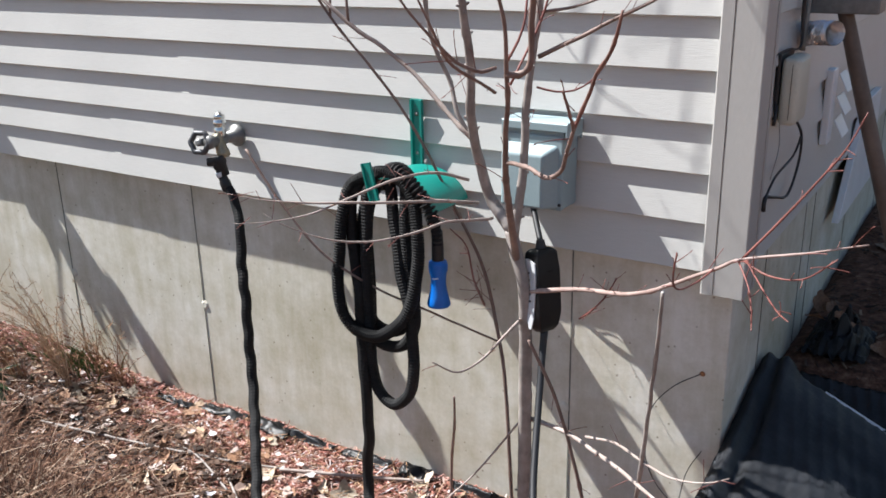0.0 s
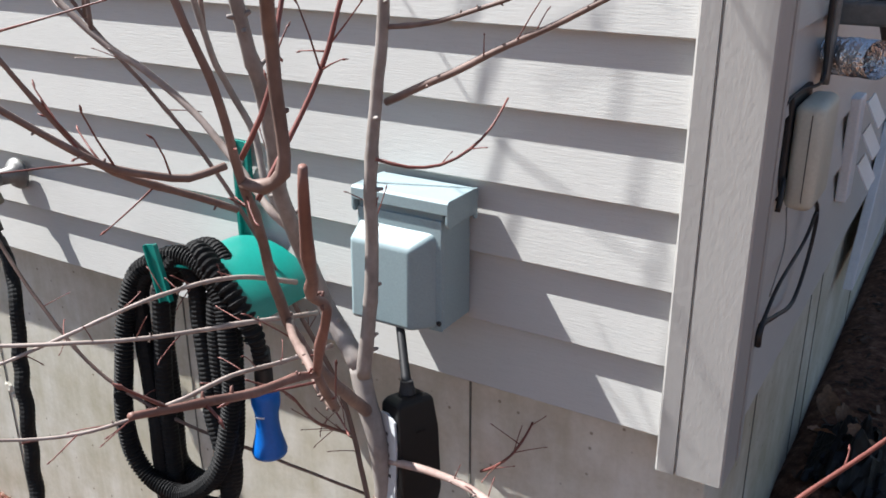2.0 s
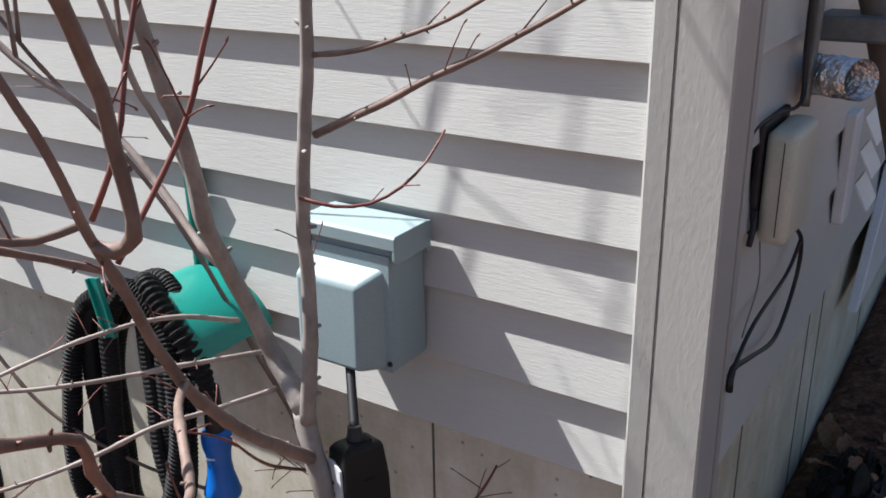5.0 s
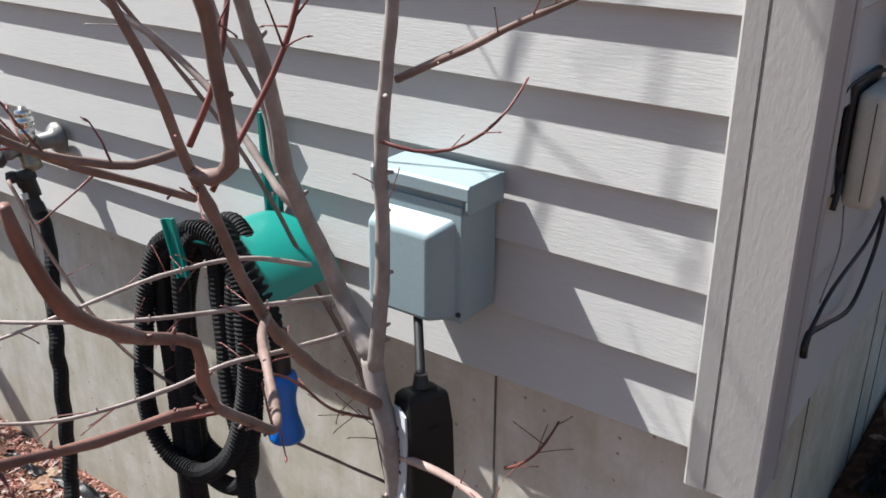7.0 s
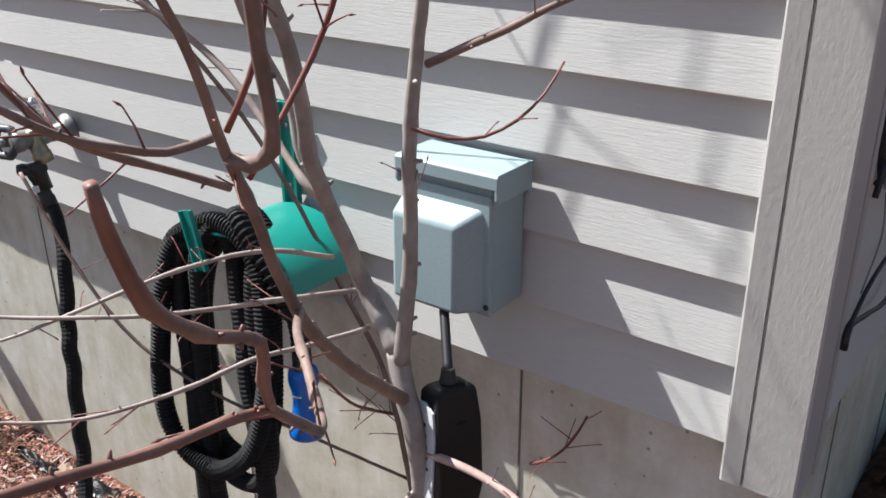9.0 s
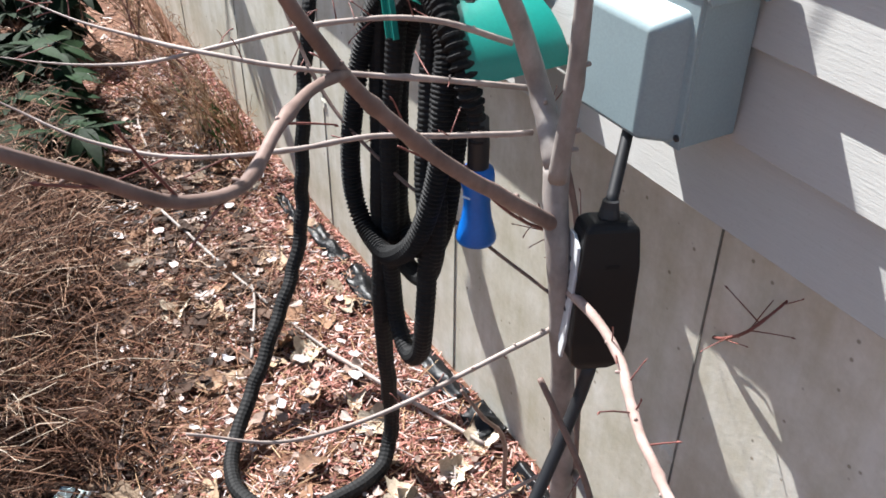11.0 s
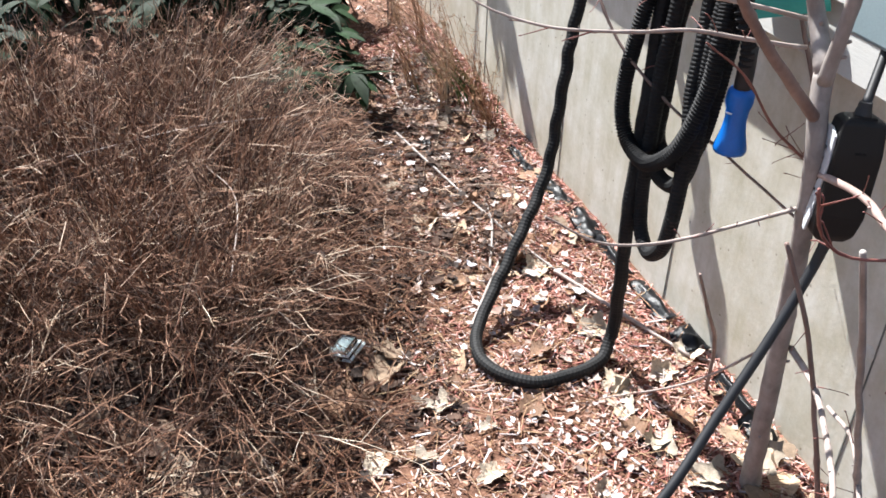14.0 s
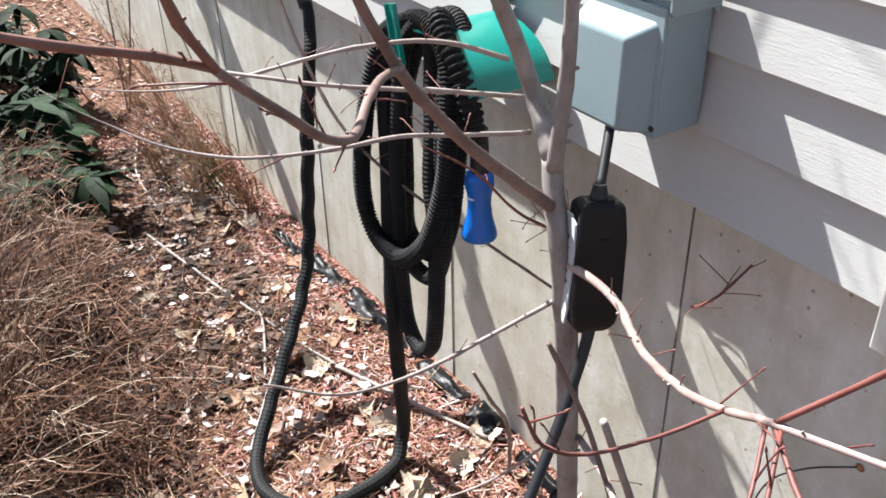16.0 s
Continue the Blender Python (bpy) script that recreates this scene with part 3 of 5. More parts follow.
part("vacuum_breaker", moved(lathe_bm([(0.015, 0.0), (0.018, 0.015), (0.018, 0.028), (0.0135, 0.032), (0.019, 0.036), (0.019, 0.05), (0.0125, 0.053), (0.0165, 0.056), (0.0165, 0.066), (0.008, 0.069), (0.006, 0.074)], 18), pose(FX + 0.002, -0.072, FZ + 0.008)), CHROME, faucet, "bright metal vacuum breaker", True)


def wheel_bm():
    bm = bmesh.new()
    n, m = 24, 8
    rings = []
    for i in range(n):
        a = 2 * math.pi * i / n
        rr = 0.029 * (1 + 0.08 * math.cos(6 * a))
        rings.append([bm.verts.new(((rr + 0.0085 * math.cos(2 * math.pi * k / m)) * math.cos(a), (rr + 0.0085 * math.cos(2 * math.pi * k / m)) * math.sin(a), 0.009 * math.sin(2 * math.pi * k / m))) for k in range(m)])
    for i in range(n):
        a, b = rings[i], rings[(i + 1) % n]
        for k in range(m):
            j = (k + 1) % m
            bm.faces.new((a[k], b[k], b[j], a[j]))
    bmesh.ops.recalc_face_normals(bm, faces=bm.faces[:])
    return bm


part("wheel_handle", moved(wheel_bm(), pose(FX - 0.026, -0.13, FZ - 0.001, 78, 0, 14)), CAST_DARK, faucet, "dark grey cast wheel handle", True)
part("handle_hub", moved(lathe_bm([(0.011, -0.01), (0.011, 0.01), (0.006, 0.014)], 14), pose(FX - 0.026, -0.13, FZ - 0.001, 78, 0, 14)), GREY_METAL, faucet)
part("shutoff_knob", moved(lathe_bm([(0.006, 0.0), (0.012, 0.008), (0.0135, 0.02), (0.011, 0.03)], 14), pose(FX + 0.005, -0.1, FZ - 0.06, 90, 0, -40)), CABLE, faucet, "black shutoff knob", True)
part("adapter", moved(lathe_bm([(0.016, 0.0), (0.019, -0.004), (0.019, -0.022), (0.0155, -0.026), (0.0155, -0.06)], 16), Matrix.Translation((FX + 0.006, -0.094, FZ - 0.045)) @ Euler((radians(4), radians(-14), 0)).to_matrix().to_4x4()), CABLE, faucet, "", True)

# ---- fittings on the shaded side wall ----
SX = CORNER_X - 0.006
utility = thing("utility_box", "yellowed ivory plastic cable box on the side wall", "utility box")
cover = part("cover", box_bm((SX + 0.006, 0.150, 0.322), (SX + 0.047, 0.27, 0.474), 0.013, 4), IVORY, utility, smooth=True)
cover.data.set_sharp_from_angle(angle=radians(60))
part("seam", box_bm((SX + 0.030, 0.1492, 0.336), (SX + 0.0312, 0.152, 0.46)), CABLE, utility)
part("back_plate", box_bm((SX - 0.004, 0.146, 0.334), (SX + 0.0055, 0.28, 0.482), 0.003), CABLE, utility, "black plate in place of the dark siding cut-out")
duct = thing("vent_duct", "crumpled silver foil dryer duct sticking out of the wall", "duct")
rows = [(SX - 0.02, 0.425, 0.5), (SX + 0.02, 0.385, 0.505), (0.14, 0.352, 0.51), (0.176, 0.322, 0.513)]
path = smooth_path([(*p, 0.027) for p in rows], 0.0035)
for i, p in enumerate(path):
    p[3] += (0.0016 if i % 2 else -0.0012) + 0.002 * noise.noise((i * 0.4, 2.0, 5.0))
v, f = tube_data(path, 22, cap=False)
raw("foil_tube", v, f, FOIL, duct, "", False)
vent = thing("wall_vent", "white plastic louvred wall vent with an open flap", "vent")
part("frame", box_bm((SX - 0.004, 0.79, 0.15), (SX + 0.018, 0.86, 0.365), 0.004), WHITE, vent)
for i in range(3):
    part("louvre", moved(box_bm((-0.002, 0.0, -0.058), (0.002, 0.11, 0.0), 0.0008), pose(SX + 0.02, 0.862, 0.345 - 0.066 * i, 0, -28, 0)), WHITE, vent)
hood2 = thing("lean_board", "white painted board fixed low on the side wall", "board")
part("plank", prism_bm([(1.2, -0.2), (1.9, -0.2), (1.9, 0.16), (1.55, 0.16)], "x", SX - 0.002, SX + 0.022, 0.003), WHITE, hood2)
pole = thing("leaning_pole", "weathered brown pole leaning against the side wall", "pole")
tube("shaft", [(0.117, 0.45, 0.72, 0.017), (0.172, 0.45, 0.554, 0.018), (0.232, 0.45, 0.36, 0.019), (0.345, 0.46, 0.0, 0.0195), (0.49, 0.48, -0.49, 0.02)], RUST, pole, sides=12)
bracket = thing("wall_conduit", "grey metal conduit and bracket above the duct", "conduit")
tube("conduit", [(SX + 0.012, 0.33, 0.47, 0.007), (SX + 0.013, 0.34, 0.62, 0.007), (SX + 0.012, 0.34, 0.9, 0.007)], GREY_METAL, bracket, sides=10)
part("clamp", box_bm((SX - 0.002, 0.4, 0.55), (SX + 0.16, 0.5, 0.585), 0.004), GREY_METAL, bracket)
cables = thing("wall_cables", "loose black cables hanging on the side wall", "cable")
CXX = SX + 0.012
tube("cable", [(CXX, 0.083, 0.138, 0.0048), (CXX, 0.09, 0.168, 0.0048), (CXX + 0.003, 0.17, 0.15, 0.0034), (CXX + 0.005, 0.31, 0.122, 0.0034), (CXX + 0.006, 0.4, 0.18, 0.0034), (CXX + 0.012, 0.37, 0.26, 0.0034), (SX + 0.026, 0.25, 0.326, 0.0034)], CABLE, cables)
tube("cable", [(CXX, 0.09, 0.168, 0.003), (CXX + 0.002, 0.17, 0.2, 0.003), (CXX + 0.004, 0.34, 0.215, 0.003), (CXX + 0.012, 0.37, 0.262, 0.003)], CABLE, cables)
tube("cable", [(CXX - 0.006, 0.08, 0.435, 0.0013), (CXX - 0.006, 0.088, 0.482, 0.0015), (CXX - 0.004, 0.18, 0.488, 0.002), (CXX + 0.004, 0.285, 0.485, 0.003), (CXX, 0.3, 0.55, 0.0045), (CXX, 0.295, 0.65, 0.0045), (CXX, 0.295, 0.95, 0.0045)], CABLE, cables)
tube("cable", [(CXX - 0.006, 0.126, 0.326, 0.0038), (CXX - 0.005, 0.133, 0.345, 0.0042), (CXX - 0.006, 0.143, 0.37, 0.0032)], CABLE, cables)
tube("wire", [(SX + 0.012, 0.158, 0.325, 0.0012), (CXX + 0.006, 0.15, 0.27, 0.0012), (CXX + 0.002, 0.11, 0.205, 0.0012)], GREY_METAL, cables, sides=6)

# ---- black plastic sheet heaped at the corner ----


def sheet_bm(x0, x1, y0, y1, height, n=46, thick=0.004):
    bm = bmesh.new()
    grid = [[bm.verts.new((x0 + (x1 - x0) * i / n, y0 + (y1 - y0) * j / n, height(i / n, j / n))) for i in range(n + 1)] for j in range(n + 1)]
    for j in range(n):
        for i in range(n):
            bm.faces.new((grid[j][i], grid[j][i + 1], grid[j + 1][i + 1], grid[j + 1][i]))
    bmesh.ops.solidify(bm, geom=bm.faces[:], thickness=thick)
    return bm


SHEET = (0.072, 0.86, -0.5, 0.64)


def heap(u, v):
    """Draped over a pile: a ridge that falls from the wall, a long front slope with ribs, a steep back."""
    x, y = SHEET[0] + (SHEET[1] - SHEET[0]) * u, SHEET[2] + (SHEET[3] - SHEET[2]) * v
    t = 0.42 - y
    z = -0.38 - (0.5 - 0.25 * min(1.0, max(0.0, t) / 0.5)) * max(0.0, x - 0.126) + 0.035 * math.exp(-((x - 0.13) / 0.035) ** 2 - (t / 0.12) ** 2)
    z -= (0.17 * t + 1.35 * max(0.0, t - 0.6) ** 2) if t > 0 else -1.25 * t
    fold = math.exp(-((x - 0.088 - 0.02 * t) / 0.012) ** 2)
    z += 0.016 * fold - 0.02 * math.exp(-((x - 0.118 - 0.03 * t) / 0.014) ** 2)
    rib = 0.004 * max(0.0, math.sin((x - 0.22 * t) * 2 * math.pi / 0.037)) ** 3
    z += rib + 0.016 * noise.noise((x * 7, y * 5, 1.0)) + 0.004 * noise.noise((x * 23, y * 17, 6.0))
    return max(ground_height(x, y) + 0.012 + rib, z)


sheet = thing("plastic_sheet", "ribbed black plastic sheet heaped on the ground at the house corner", "plastic sheet")
part("sheet", sheet_bm(*SHEET, heap, 110), SHEET_FILM, sheet, "", True)

# ---- the young maple in front of the wall ----
def extended(rows, length, taper=0.22, lift=0.25, steps=4, seed=0):
    """Carry a limb on past its last node, rising and thinning."""
    rng = random.Random(seed)
    a, b = Vector(rows[-2][:3]), Vector(rows[-1][:3])
    d = (b - a).normalized()
    out, r = list(rows), rows[-1][3]
    for i in range(steps):
        d = (d + Vector((rng.uniform(-0.12, 0.12), rng.uniform(-0.12, 0.12), lift / steps + rng.uniform(-0.03, 0.1)))).normalized()
        b = b + d * (length / steps)
        out.append((*b, r * (1 - (1 - taper) * (i + 1) / steps)))
    return out


def limb(name, rows, mat, parent, label="", sides=10, knots=0, seed=1, step=0.015):
    rng = random.Random(seed)
    path = smooth_path(rows, step)
    n = len(path)
    swell = {}
    for _ in range(knots):
        swell[rng.randrange(2, max(3, n - 2))] = rng.uniform(0.12, 0.3)
    for i, p in enumerate(path):
        p[3] *= (1 + swell.get(i, 0.0) * min(1.0, 0.005 / p[3])) * (1 + 0.035 * noise.noise((i * 0.7, seed * 3.1, 0.0)))
        w = 0.0015 * min(1.0, p[3] / 0.004)
        p[:3] += np.array([w * noise.noise((i * 0.25, seed, k * 5.0)) for k in (1, 2, 3)])
    v, f = tube_data(path, sides)
    return raw(name, v, f, mat, parent, label, True)


def twiglets(parent_rows, count, parent, mat, seed, length=(0.02, 0.07), radius=0.0011, span=(0.15, 1.0), up=0.2):
    """Short side shoots with a bud at the tip, each a part."""
    rng = random.Random(seed)
    path = smooth_path(parent_rows, 0.02)
    for _ in range(count):
        i = min(len(path) - 2, int(len(path) * rng.uniform(*span)))
        p, q = Vector(path[i][:3]), Vector(path[i + 1][:3])
        t = (q - p).normalized()
        d = (t * rng.uniform(0.1, 0.8) + Vector((rng.uniform(-1, 1), rng.uniform(-1, 1), rng.uniform(-1, 1) + up))).normalized()
        ln = rng.uniform(*length)
        bend = Vector((rng.uniform(-1, 1), rng.uniform(-1, 1), rng.uniform(-0.2, 1))) * ln * 0.36
        rows = [(*p, radius * 1.3), (*(p + d * ln * 0.5 + bend * 0.6), radius), (*(p + d * ln * 0.93 + bend), radius * 0.8),
                (*(p + d * ln + bend), radius * 1.5), (*(p + d * (ln + 0.004) + bend), radius * 0.3)]
        v, f = tube_data([np.array(x) for x in rows], 5)
        raw("twig", v, f, mat, parent, "", True)


def spurs(parent_rows, count, parent, mat, seed, size=(0.004, 0.009)):
    """Stubby bud spurs and pruning scars on a limb."""
    rng = random.Random(seed)
    path = smooth_path(parent_rows, 0.02)
    for _ in range(count):
        i = rng.randrange(1, len(path) - 1)
        p, r = Vector(path[i][:3]), path[i][3]
        t = (Vector(path[i + 1][:3]) - p).normalized()
        d = t.cross(Vector((rng.uniform(-1, 1), rng.uniform(-1, 1), 0.1))).normalized()
        d = (d + t * rng.uniform(0.1, 0.5)).normalized()
        h = rng.uniform(*size)
        w = min(r * 0.5, 0.0042)
        rows = [(*(p + d * r * 0.6), w), (*(p + d * (r + h * 0.4)), w * 0.75), (*(p + d * (r + h)), w * 0.6), (*(p + d * (r + h * 1.15)), w * 0.15)]
        v, f = tube_data([np.array(x) for x in rows], 6)
        raw("spur", v, f, mat, parent, "", True)


tree = thing("young_tree", "bare young maple with smooth grey trunk and reddish twigs", "tree", at=(0, 0, 0))
rows = [(-0.392, -0.104, -0.84, 0.024), (-0.39, -0.115, -0.74, 0.0192), (-0.379, -0.14, -0.5, 0.0172), (-0.361, -0.177, -0.22, 0.0158), (-0.353, -0.203, -0.04, 0.0153), (-0.378, -0.201, 0.05, 0.0156), (-0.396, -0.19, 0.1, 0.0158)]
limb_ob = limb('trunk', rows, BARK, tree, 'smooth grey trunk with old branch scars', 16, 6, 3)
spurs(rows, 9, limb_ob, BARK, 93)
rows = extended([(-0.392, -0.192, 0.095, 0.0158), (-0.457, -0.178, 0.164, 0.0130), (-0.466, -0.218, 0.272, 0.0117), (-0.454, -0.268, 0.366, 0.0106), (-0.437, -0.296, 0.453, 0.0098), (-0.428, -0.321, 0.528, 0.0092), (-0.425, -0.345, 0.595, 0.0086)], 0.90, seed=5)
limb_ob = limb('leader', rows, BARK, tree, 'grey leaning leader stem', 14, 6, 5)
spurs(rows, 16, limb_ob, BARK, 95)
twiglets(rows, 5, limb_ob, TWIG_RED, 55, (0.02, 0.07), 0.0008)
rows = extended([(-0.383, -0.198, 0.085, 0.0115), (-0.362, -0.203, 0.211, 0.0100), (-0.353, -0.208, 0.298, 0.0095), (-0.347, -0.215, 0.379, 0.0089), (-0.337, -0.219, 0.454, 0.0085), (-0.326, -0.222, 0.524, 0.0081), (-0.314, -0.224, 0.590, 0.0077)], 0.90, seed=7)
limb_ob = limb('stem', rows, BARK, tree, 'upright grey side stem', 12, 4, 7)
spurs(rows, 16, limb_ob, BARK, 97)
twiglets(rows, 9, limb_ob, TWIG_RED, 57, (0.02, 0.05), 0.0008)
rows = extended([(-0.318, -0.215, 0.498, 0.0052), (-0.258, -0.215, 0.527, 0.0048), (-0.201, -0.215, 0.554, 0.0044), (-0.160, -0.215, 0.576, 0.0040), (-0.093, -0.215, 0.607, 0.0036)], 0.35, seed=9)
limb_ob = limb('branch', rows, BRANCH, tree, '', 8, 2, 9)
spurs(rows, 7, limb_ob, BRANCH, 99, (0.001, 0.004))
twiglets(rows, 8, limb_ob, TWIG_RED, 59, (0.03, 0.09), 0.0008)
rows = extended([(-0.310, -0.222, 0.591, 0.0034), (-0.247, -0.222, 0.600, 0.0031), (-0.187, -0.222, 0.618, 0.0028), (-0.132, -0.222, 0.638, 0.0026), (-0.087, -0.222, 0.661, 0.0023)], 0.20, seed=10)
limb_ob = limb('branch', rows, BRANCH, tree, '', 7, 2, 10)
spurs(rows, 7, limb_ob, BRANCH, 100, (0.001, 0.004))
twiglets(rows, 5, limb_ob, TWIG_RED, 60, (0.02, 0.05), 0.0008)
rows = [(-0.288, -0.284, 0.446, 0.0025), (-0.254, -0.265, 0.436, 0.0022), (-0.224, -0.240, 0.437, 0.0020), (-0.201, -0.211, 0.453, 0.0018), (-0.187, -0.181, 0.476, 0.0015), (-0.181, -0.151, 0.506, 0.0013)]
limb_ob = limb('branch', rows, TWIG_RED, tree, '', 7, 1, 11)
twiglets(rows, 2, limb_ob, TWIG_RED, 61, (0.01, 0.03), 0.0008)
rows = extended([(-0.372, -0.206, 0.033, 0.0096), (-0.295, -0.385, 0.196, 0.0075), (-0.249, -0.491, 0.311, 0.0061), (-0.216, -0.553, 0.401, 0.0052), (-0.191, -0.593, 0.473, 0.0045), (-0.177, -0.625, 0.529, 0.0040), (-0.167, -0.646, 0.578, 0.0036), (-0.162, -0.664, 0.620, 0.0033), (-0.164, -0.679, 0.656, 0.0030)], 0.45, seed=13)
limb_ob = limb('branch', rows, BRANCH, tree, '', 12, 5, 13)
spurs(rows, 7, limb_ob, BRANCH, 103, (0.001, 0.004))
twiglets(rows, 14, limb_ob, TWIG_RED, 63, (0.015, 0.05), 0.0008)
rows = extended([(-0.178, -0.621, 0.523, 0.0052), (-0.156, -0.620, 0.523, 0.0053), (-0.138, -0.618, 0.536, 0.0053), (-0.132, -0.623, 0.567, 0.0054), (-0.129, -0.630, 0.606, 0.0055), (-0.123, -0.638, 0.640, 0.0055), (-0.114, -0.649, 0.657, 0.0056)], 0.50, seed=15)
limb_ob = limb('branch', rows, BRANCH, tree, '', 10, 3, 15)
spurs(rows, 7, limb_ob, BRANCH, 105, (0.001, 0.004))
twiglets(rows, 7, limb_ob, TWIG_RED, 65, (0.02, 0.07), 0.0008)
rows = extended([(-0.181, -0.603, 0.502, 0.0024), (-0.173, -0.581, 0.535, 0.0023), (-0.160, -0.552, 0.584, 0.0023), (-0.151, -0.539, 0.618, 0.0023), (-0.146, -0.534, 0.640, 0.0022)], 0.50, seed=17)
limb_ob = limb('branch', rows, TWIG_RED, tree, '', 8, 3, 17)
twiglets(rows, 5, limb_ob, TWIG_RED, 67, (0.02, 0.07), 0.0008)
rows = extended([(-0.179, -0.620, 0.542, 0.0025), (-0.162, -0.612, 0.578, 0.0023), (-0.154, -0.602, 0.613, 0.0022), (-0.156, -0.591, 0.646, 0.0021)], 0.50, seed=19)
limb_ob = limb('branch', rows, TWIG_RED, tree, '', 8, 3, 19)
twiglets(rows, 5, limb_ob, TWIG_RED, 69, (0.02, 0.07), 0.0008)
rows = extended([(-0.204, -0.613, 0.531, 0.0035), (-0.211, -0.646, 0.528, 0.0034), (-0.218, -0.676, 0.537, 0.0032), (-0.223, -0.705, 0.548, 0.0030), (-0.225, -0.730, 0.564, 0.0029)], 0.25, seed=21)
limb_ob = limb('branch', rows, BRANCH, tree, '', 8, 3, 21)
spurs(rows, 7, limb_ob, BRANCH, 111, (0.001, 0.004))
twiglets(rows, 7, limb_ob, TWIG_RED, 71, (0.02, 0.07), 0.0008)
rows = extended([(-0.216, -0.592, 0.485, 0.0032), (-0.223, -0.630, 0.506, 0.0030), (-0.230, -0.665, 0.524, 0.0028), (-0.236, -0.697, 0.542, 0.0027), (-0.241, -0.721, 0.566, 0.0025)], 0.25, seed=23)
limb_ob = limb('branch', rows, BRANCH, tree, '', 8, 3, 23)
spurs(rows, 7, limb_ob, BRANCH, 113, (0.001, 0.004))
twiglets(rows, 7, limb_ob, TWIG_RED, 73, (0.02, 0.07), 0.0008)
rows = extended([(-0.462, -0.236, 0.308, 0.0062), (-0.483, -0.251, 0.330, 0.0052), (-0.554, -0.243, 0.391, 0.0052), (-0.623, -0.244, 0.454, 0.0051), (-0.694, -0.261, 0.510, 0.0051), (-0.763, -0.287, 0.561, 0.0050)], 1.30, seed=25)
limb_ob = limb('branch', rows, TWIG_PALE, tree, '', 10, 3, 25)
spurs(rows, 7, limb_ob, TWIG_PALE, 115, (0.001, 0.004))
twiglets(rows, 22, limb_ob, TWIG_PALE, 75, (0.02, 0.07), 0.0008)
rows = extended([(-0.463, -0.228, 0.298, 0.0060), (-0.503, -0.239, 0.361, 0.0053), (-0.530, -0.229, 0.434, 0.0050), (-0.552, -0.251, 0.505, 0.0047), (-0.552, -0.282, 0.577, 0.0044)], 1.20, seed=27)
limb_ob = limb('branch', rows, BARK, tree, '', 10, 3, 27)
twiglets(rows, 12, limb_ob, TWIG_RED, 77, (0.02, 0.07), 0.0008)
rows = extended([(-0.514, -0.180, 0.198, 0.0041), (-0.548, -0.267, 0.231, 0.0036), (-0.578, -0.351, 0.236, 0.0032), (-0.605, -0.427, 0.228, 0.0029), (-0.633, -0.496, 0.213, 0.0026), (-0.666, -0.560, 0.197, 0.0023)], 0.18, seed=29)
limb_ob = limb('branch', rows, TWIG_PALE, tree, '', 8, 3, 29)
spurs(rows, 7, limb_ob, TWIG_PALE, 119, (0.001, 0.004))
twiglets(rows, 12, limb_ob, TWIG_RED, 79, (0.015, 0.06), 0.0008)
rows = extended([(-0.512, -0.139, 0.131, 0.0042), (-0.522, -0.261, 0.165, 0.0037), (-0.541, -0.358, 0.186, 0.0034), (-0.572, -0.436, 0.199, 0.0031), (-0.615, -0.499, 0.210, 0.0029), (-0.674, -0.552, 0.214, 0.0027)], 0.18, seed=31)
limb_ob = limb('branch', rows, TWIG_PALE, tree, '', 8, 3, 31)
spurs(rows, 7, limb_ob, TWIG_PALE, 121, (0.001, 0.004))
twiglets(rows, 12, limb_ob, TWIG_RED, 81, (0.015, 0.06), 0.0008)
rows = extended([(-0.441, -0.196, 0.118, 0.0040), (-0.439, -0.307, 0.143, 0.0035), (-0.445, -0.397, 0.163, 0.0031), (-0.451, -0.475, 0.166, 0.0028), (-0.465, -0.541, 0.169, 0.0025), (-0.487, -0.598, 0.172, 0.0023), (-0.520, -0.645, 0.180, 0.0020)], 0.18, seed=33)
limb_ob = limb('branch', rows, TWIG_PALE, tree, '', 8, 3, 33)
spurs(rows, 7, limb_ob, TWIG_PALE, 123, (0.001, 0.004))
twiglets(rows, 12, limb_ob, TWIG_RED, 83, (0.015, 0.06), 0.0008)
rows = [(-0.238, -0.510, 0.340, 0.0042), (-0.198, -0.553, 0.352, 0.0041), (-0.150, -0.592, 0.359, 0.004), (-0.095, -0.634, 0.358, 0.0038), (-0.05, -0.677, 0.383, 0.0036), (-0.02, -0.723, 0.427, 0.0033), (0.008, -0.765, 0.47, 0.003)]
limb_ob = limb('branch', rows, BRANCH, tree, '', 10, 3, 35)
spurs(rows, 7, limb_ob, BRANCH, 125, (0.001, 0.004))
twiglets(rows, 5, limb_ob, TWIG_RED, 85, (0.02, 0.07), 0.0008)
rows = [(0.008, -0.765, 0.47, 0.0029), (0.03, -0.787, 0.505, 0.0028), (0.05, -0.803, 0.538, 0.0027), (0.075, -0.845, 0.568, 0.0026), (0.1, -0.873, 0.592, 0.0025), (0.117, -0.895, 0.613, 0.0024), (0.128, -0.909, 0.638, 0.0022), (0.134, -0.915, 0.655, 0.0016)]
limb_ob = limb('branch', rows, RED_BRANCH, tree, 'red-brown shoot with swollen buds', 10, 5, 37)
spurs(rows, 6, limb_ob, RED_BRANCH, 127, (0.001, 0.003))
rows = [(0.008, -0.765, 0.47, 0.0026), (0.022, -0.8, 0.488, 0.0025), (0.04, -0.85, 0.51, 0.0024), (0.058, -0.9, 0.535, 0.0021), (0.075, -0.95, 0.56, 0.0016)]
limb_ob = limb('branch', rows, RED_BRANCH, tree, '', 8, 3, 39)
spurs(rows, 7, limb_ob, RED_BRANCH, 129, (0.001, 0.003))
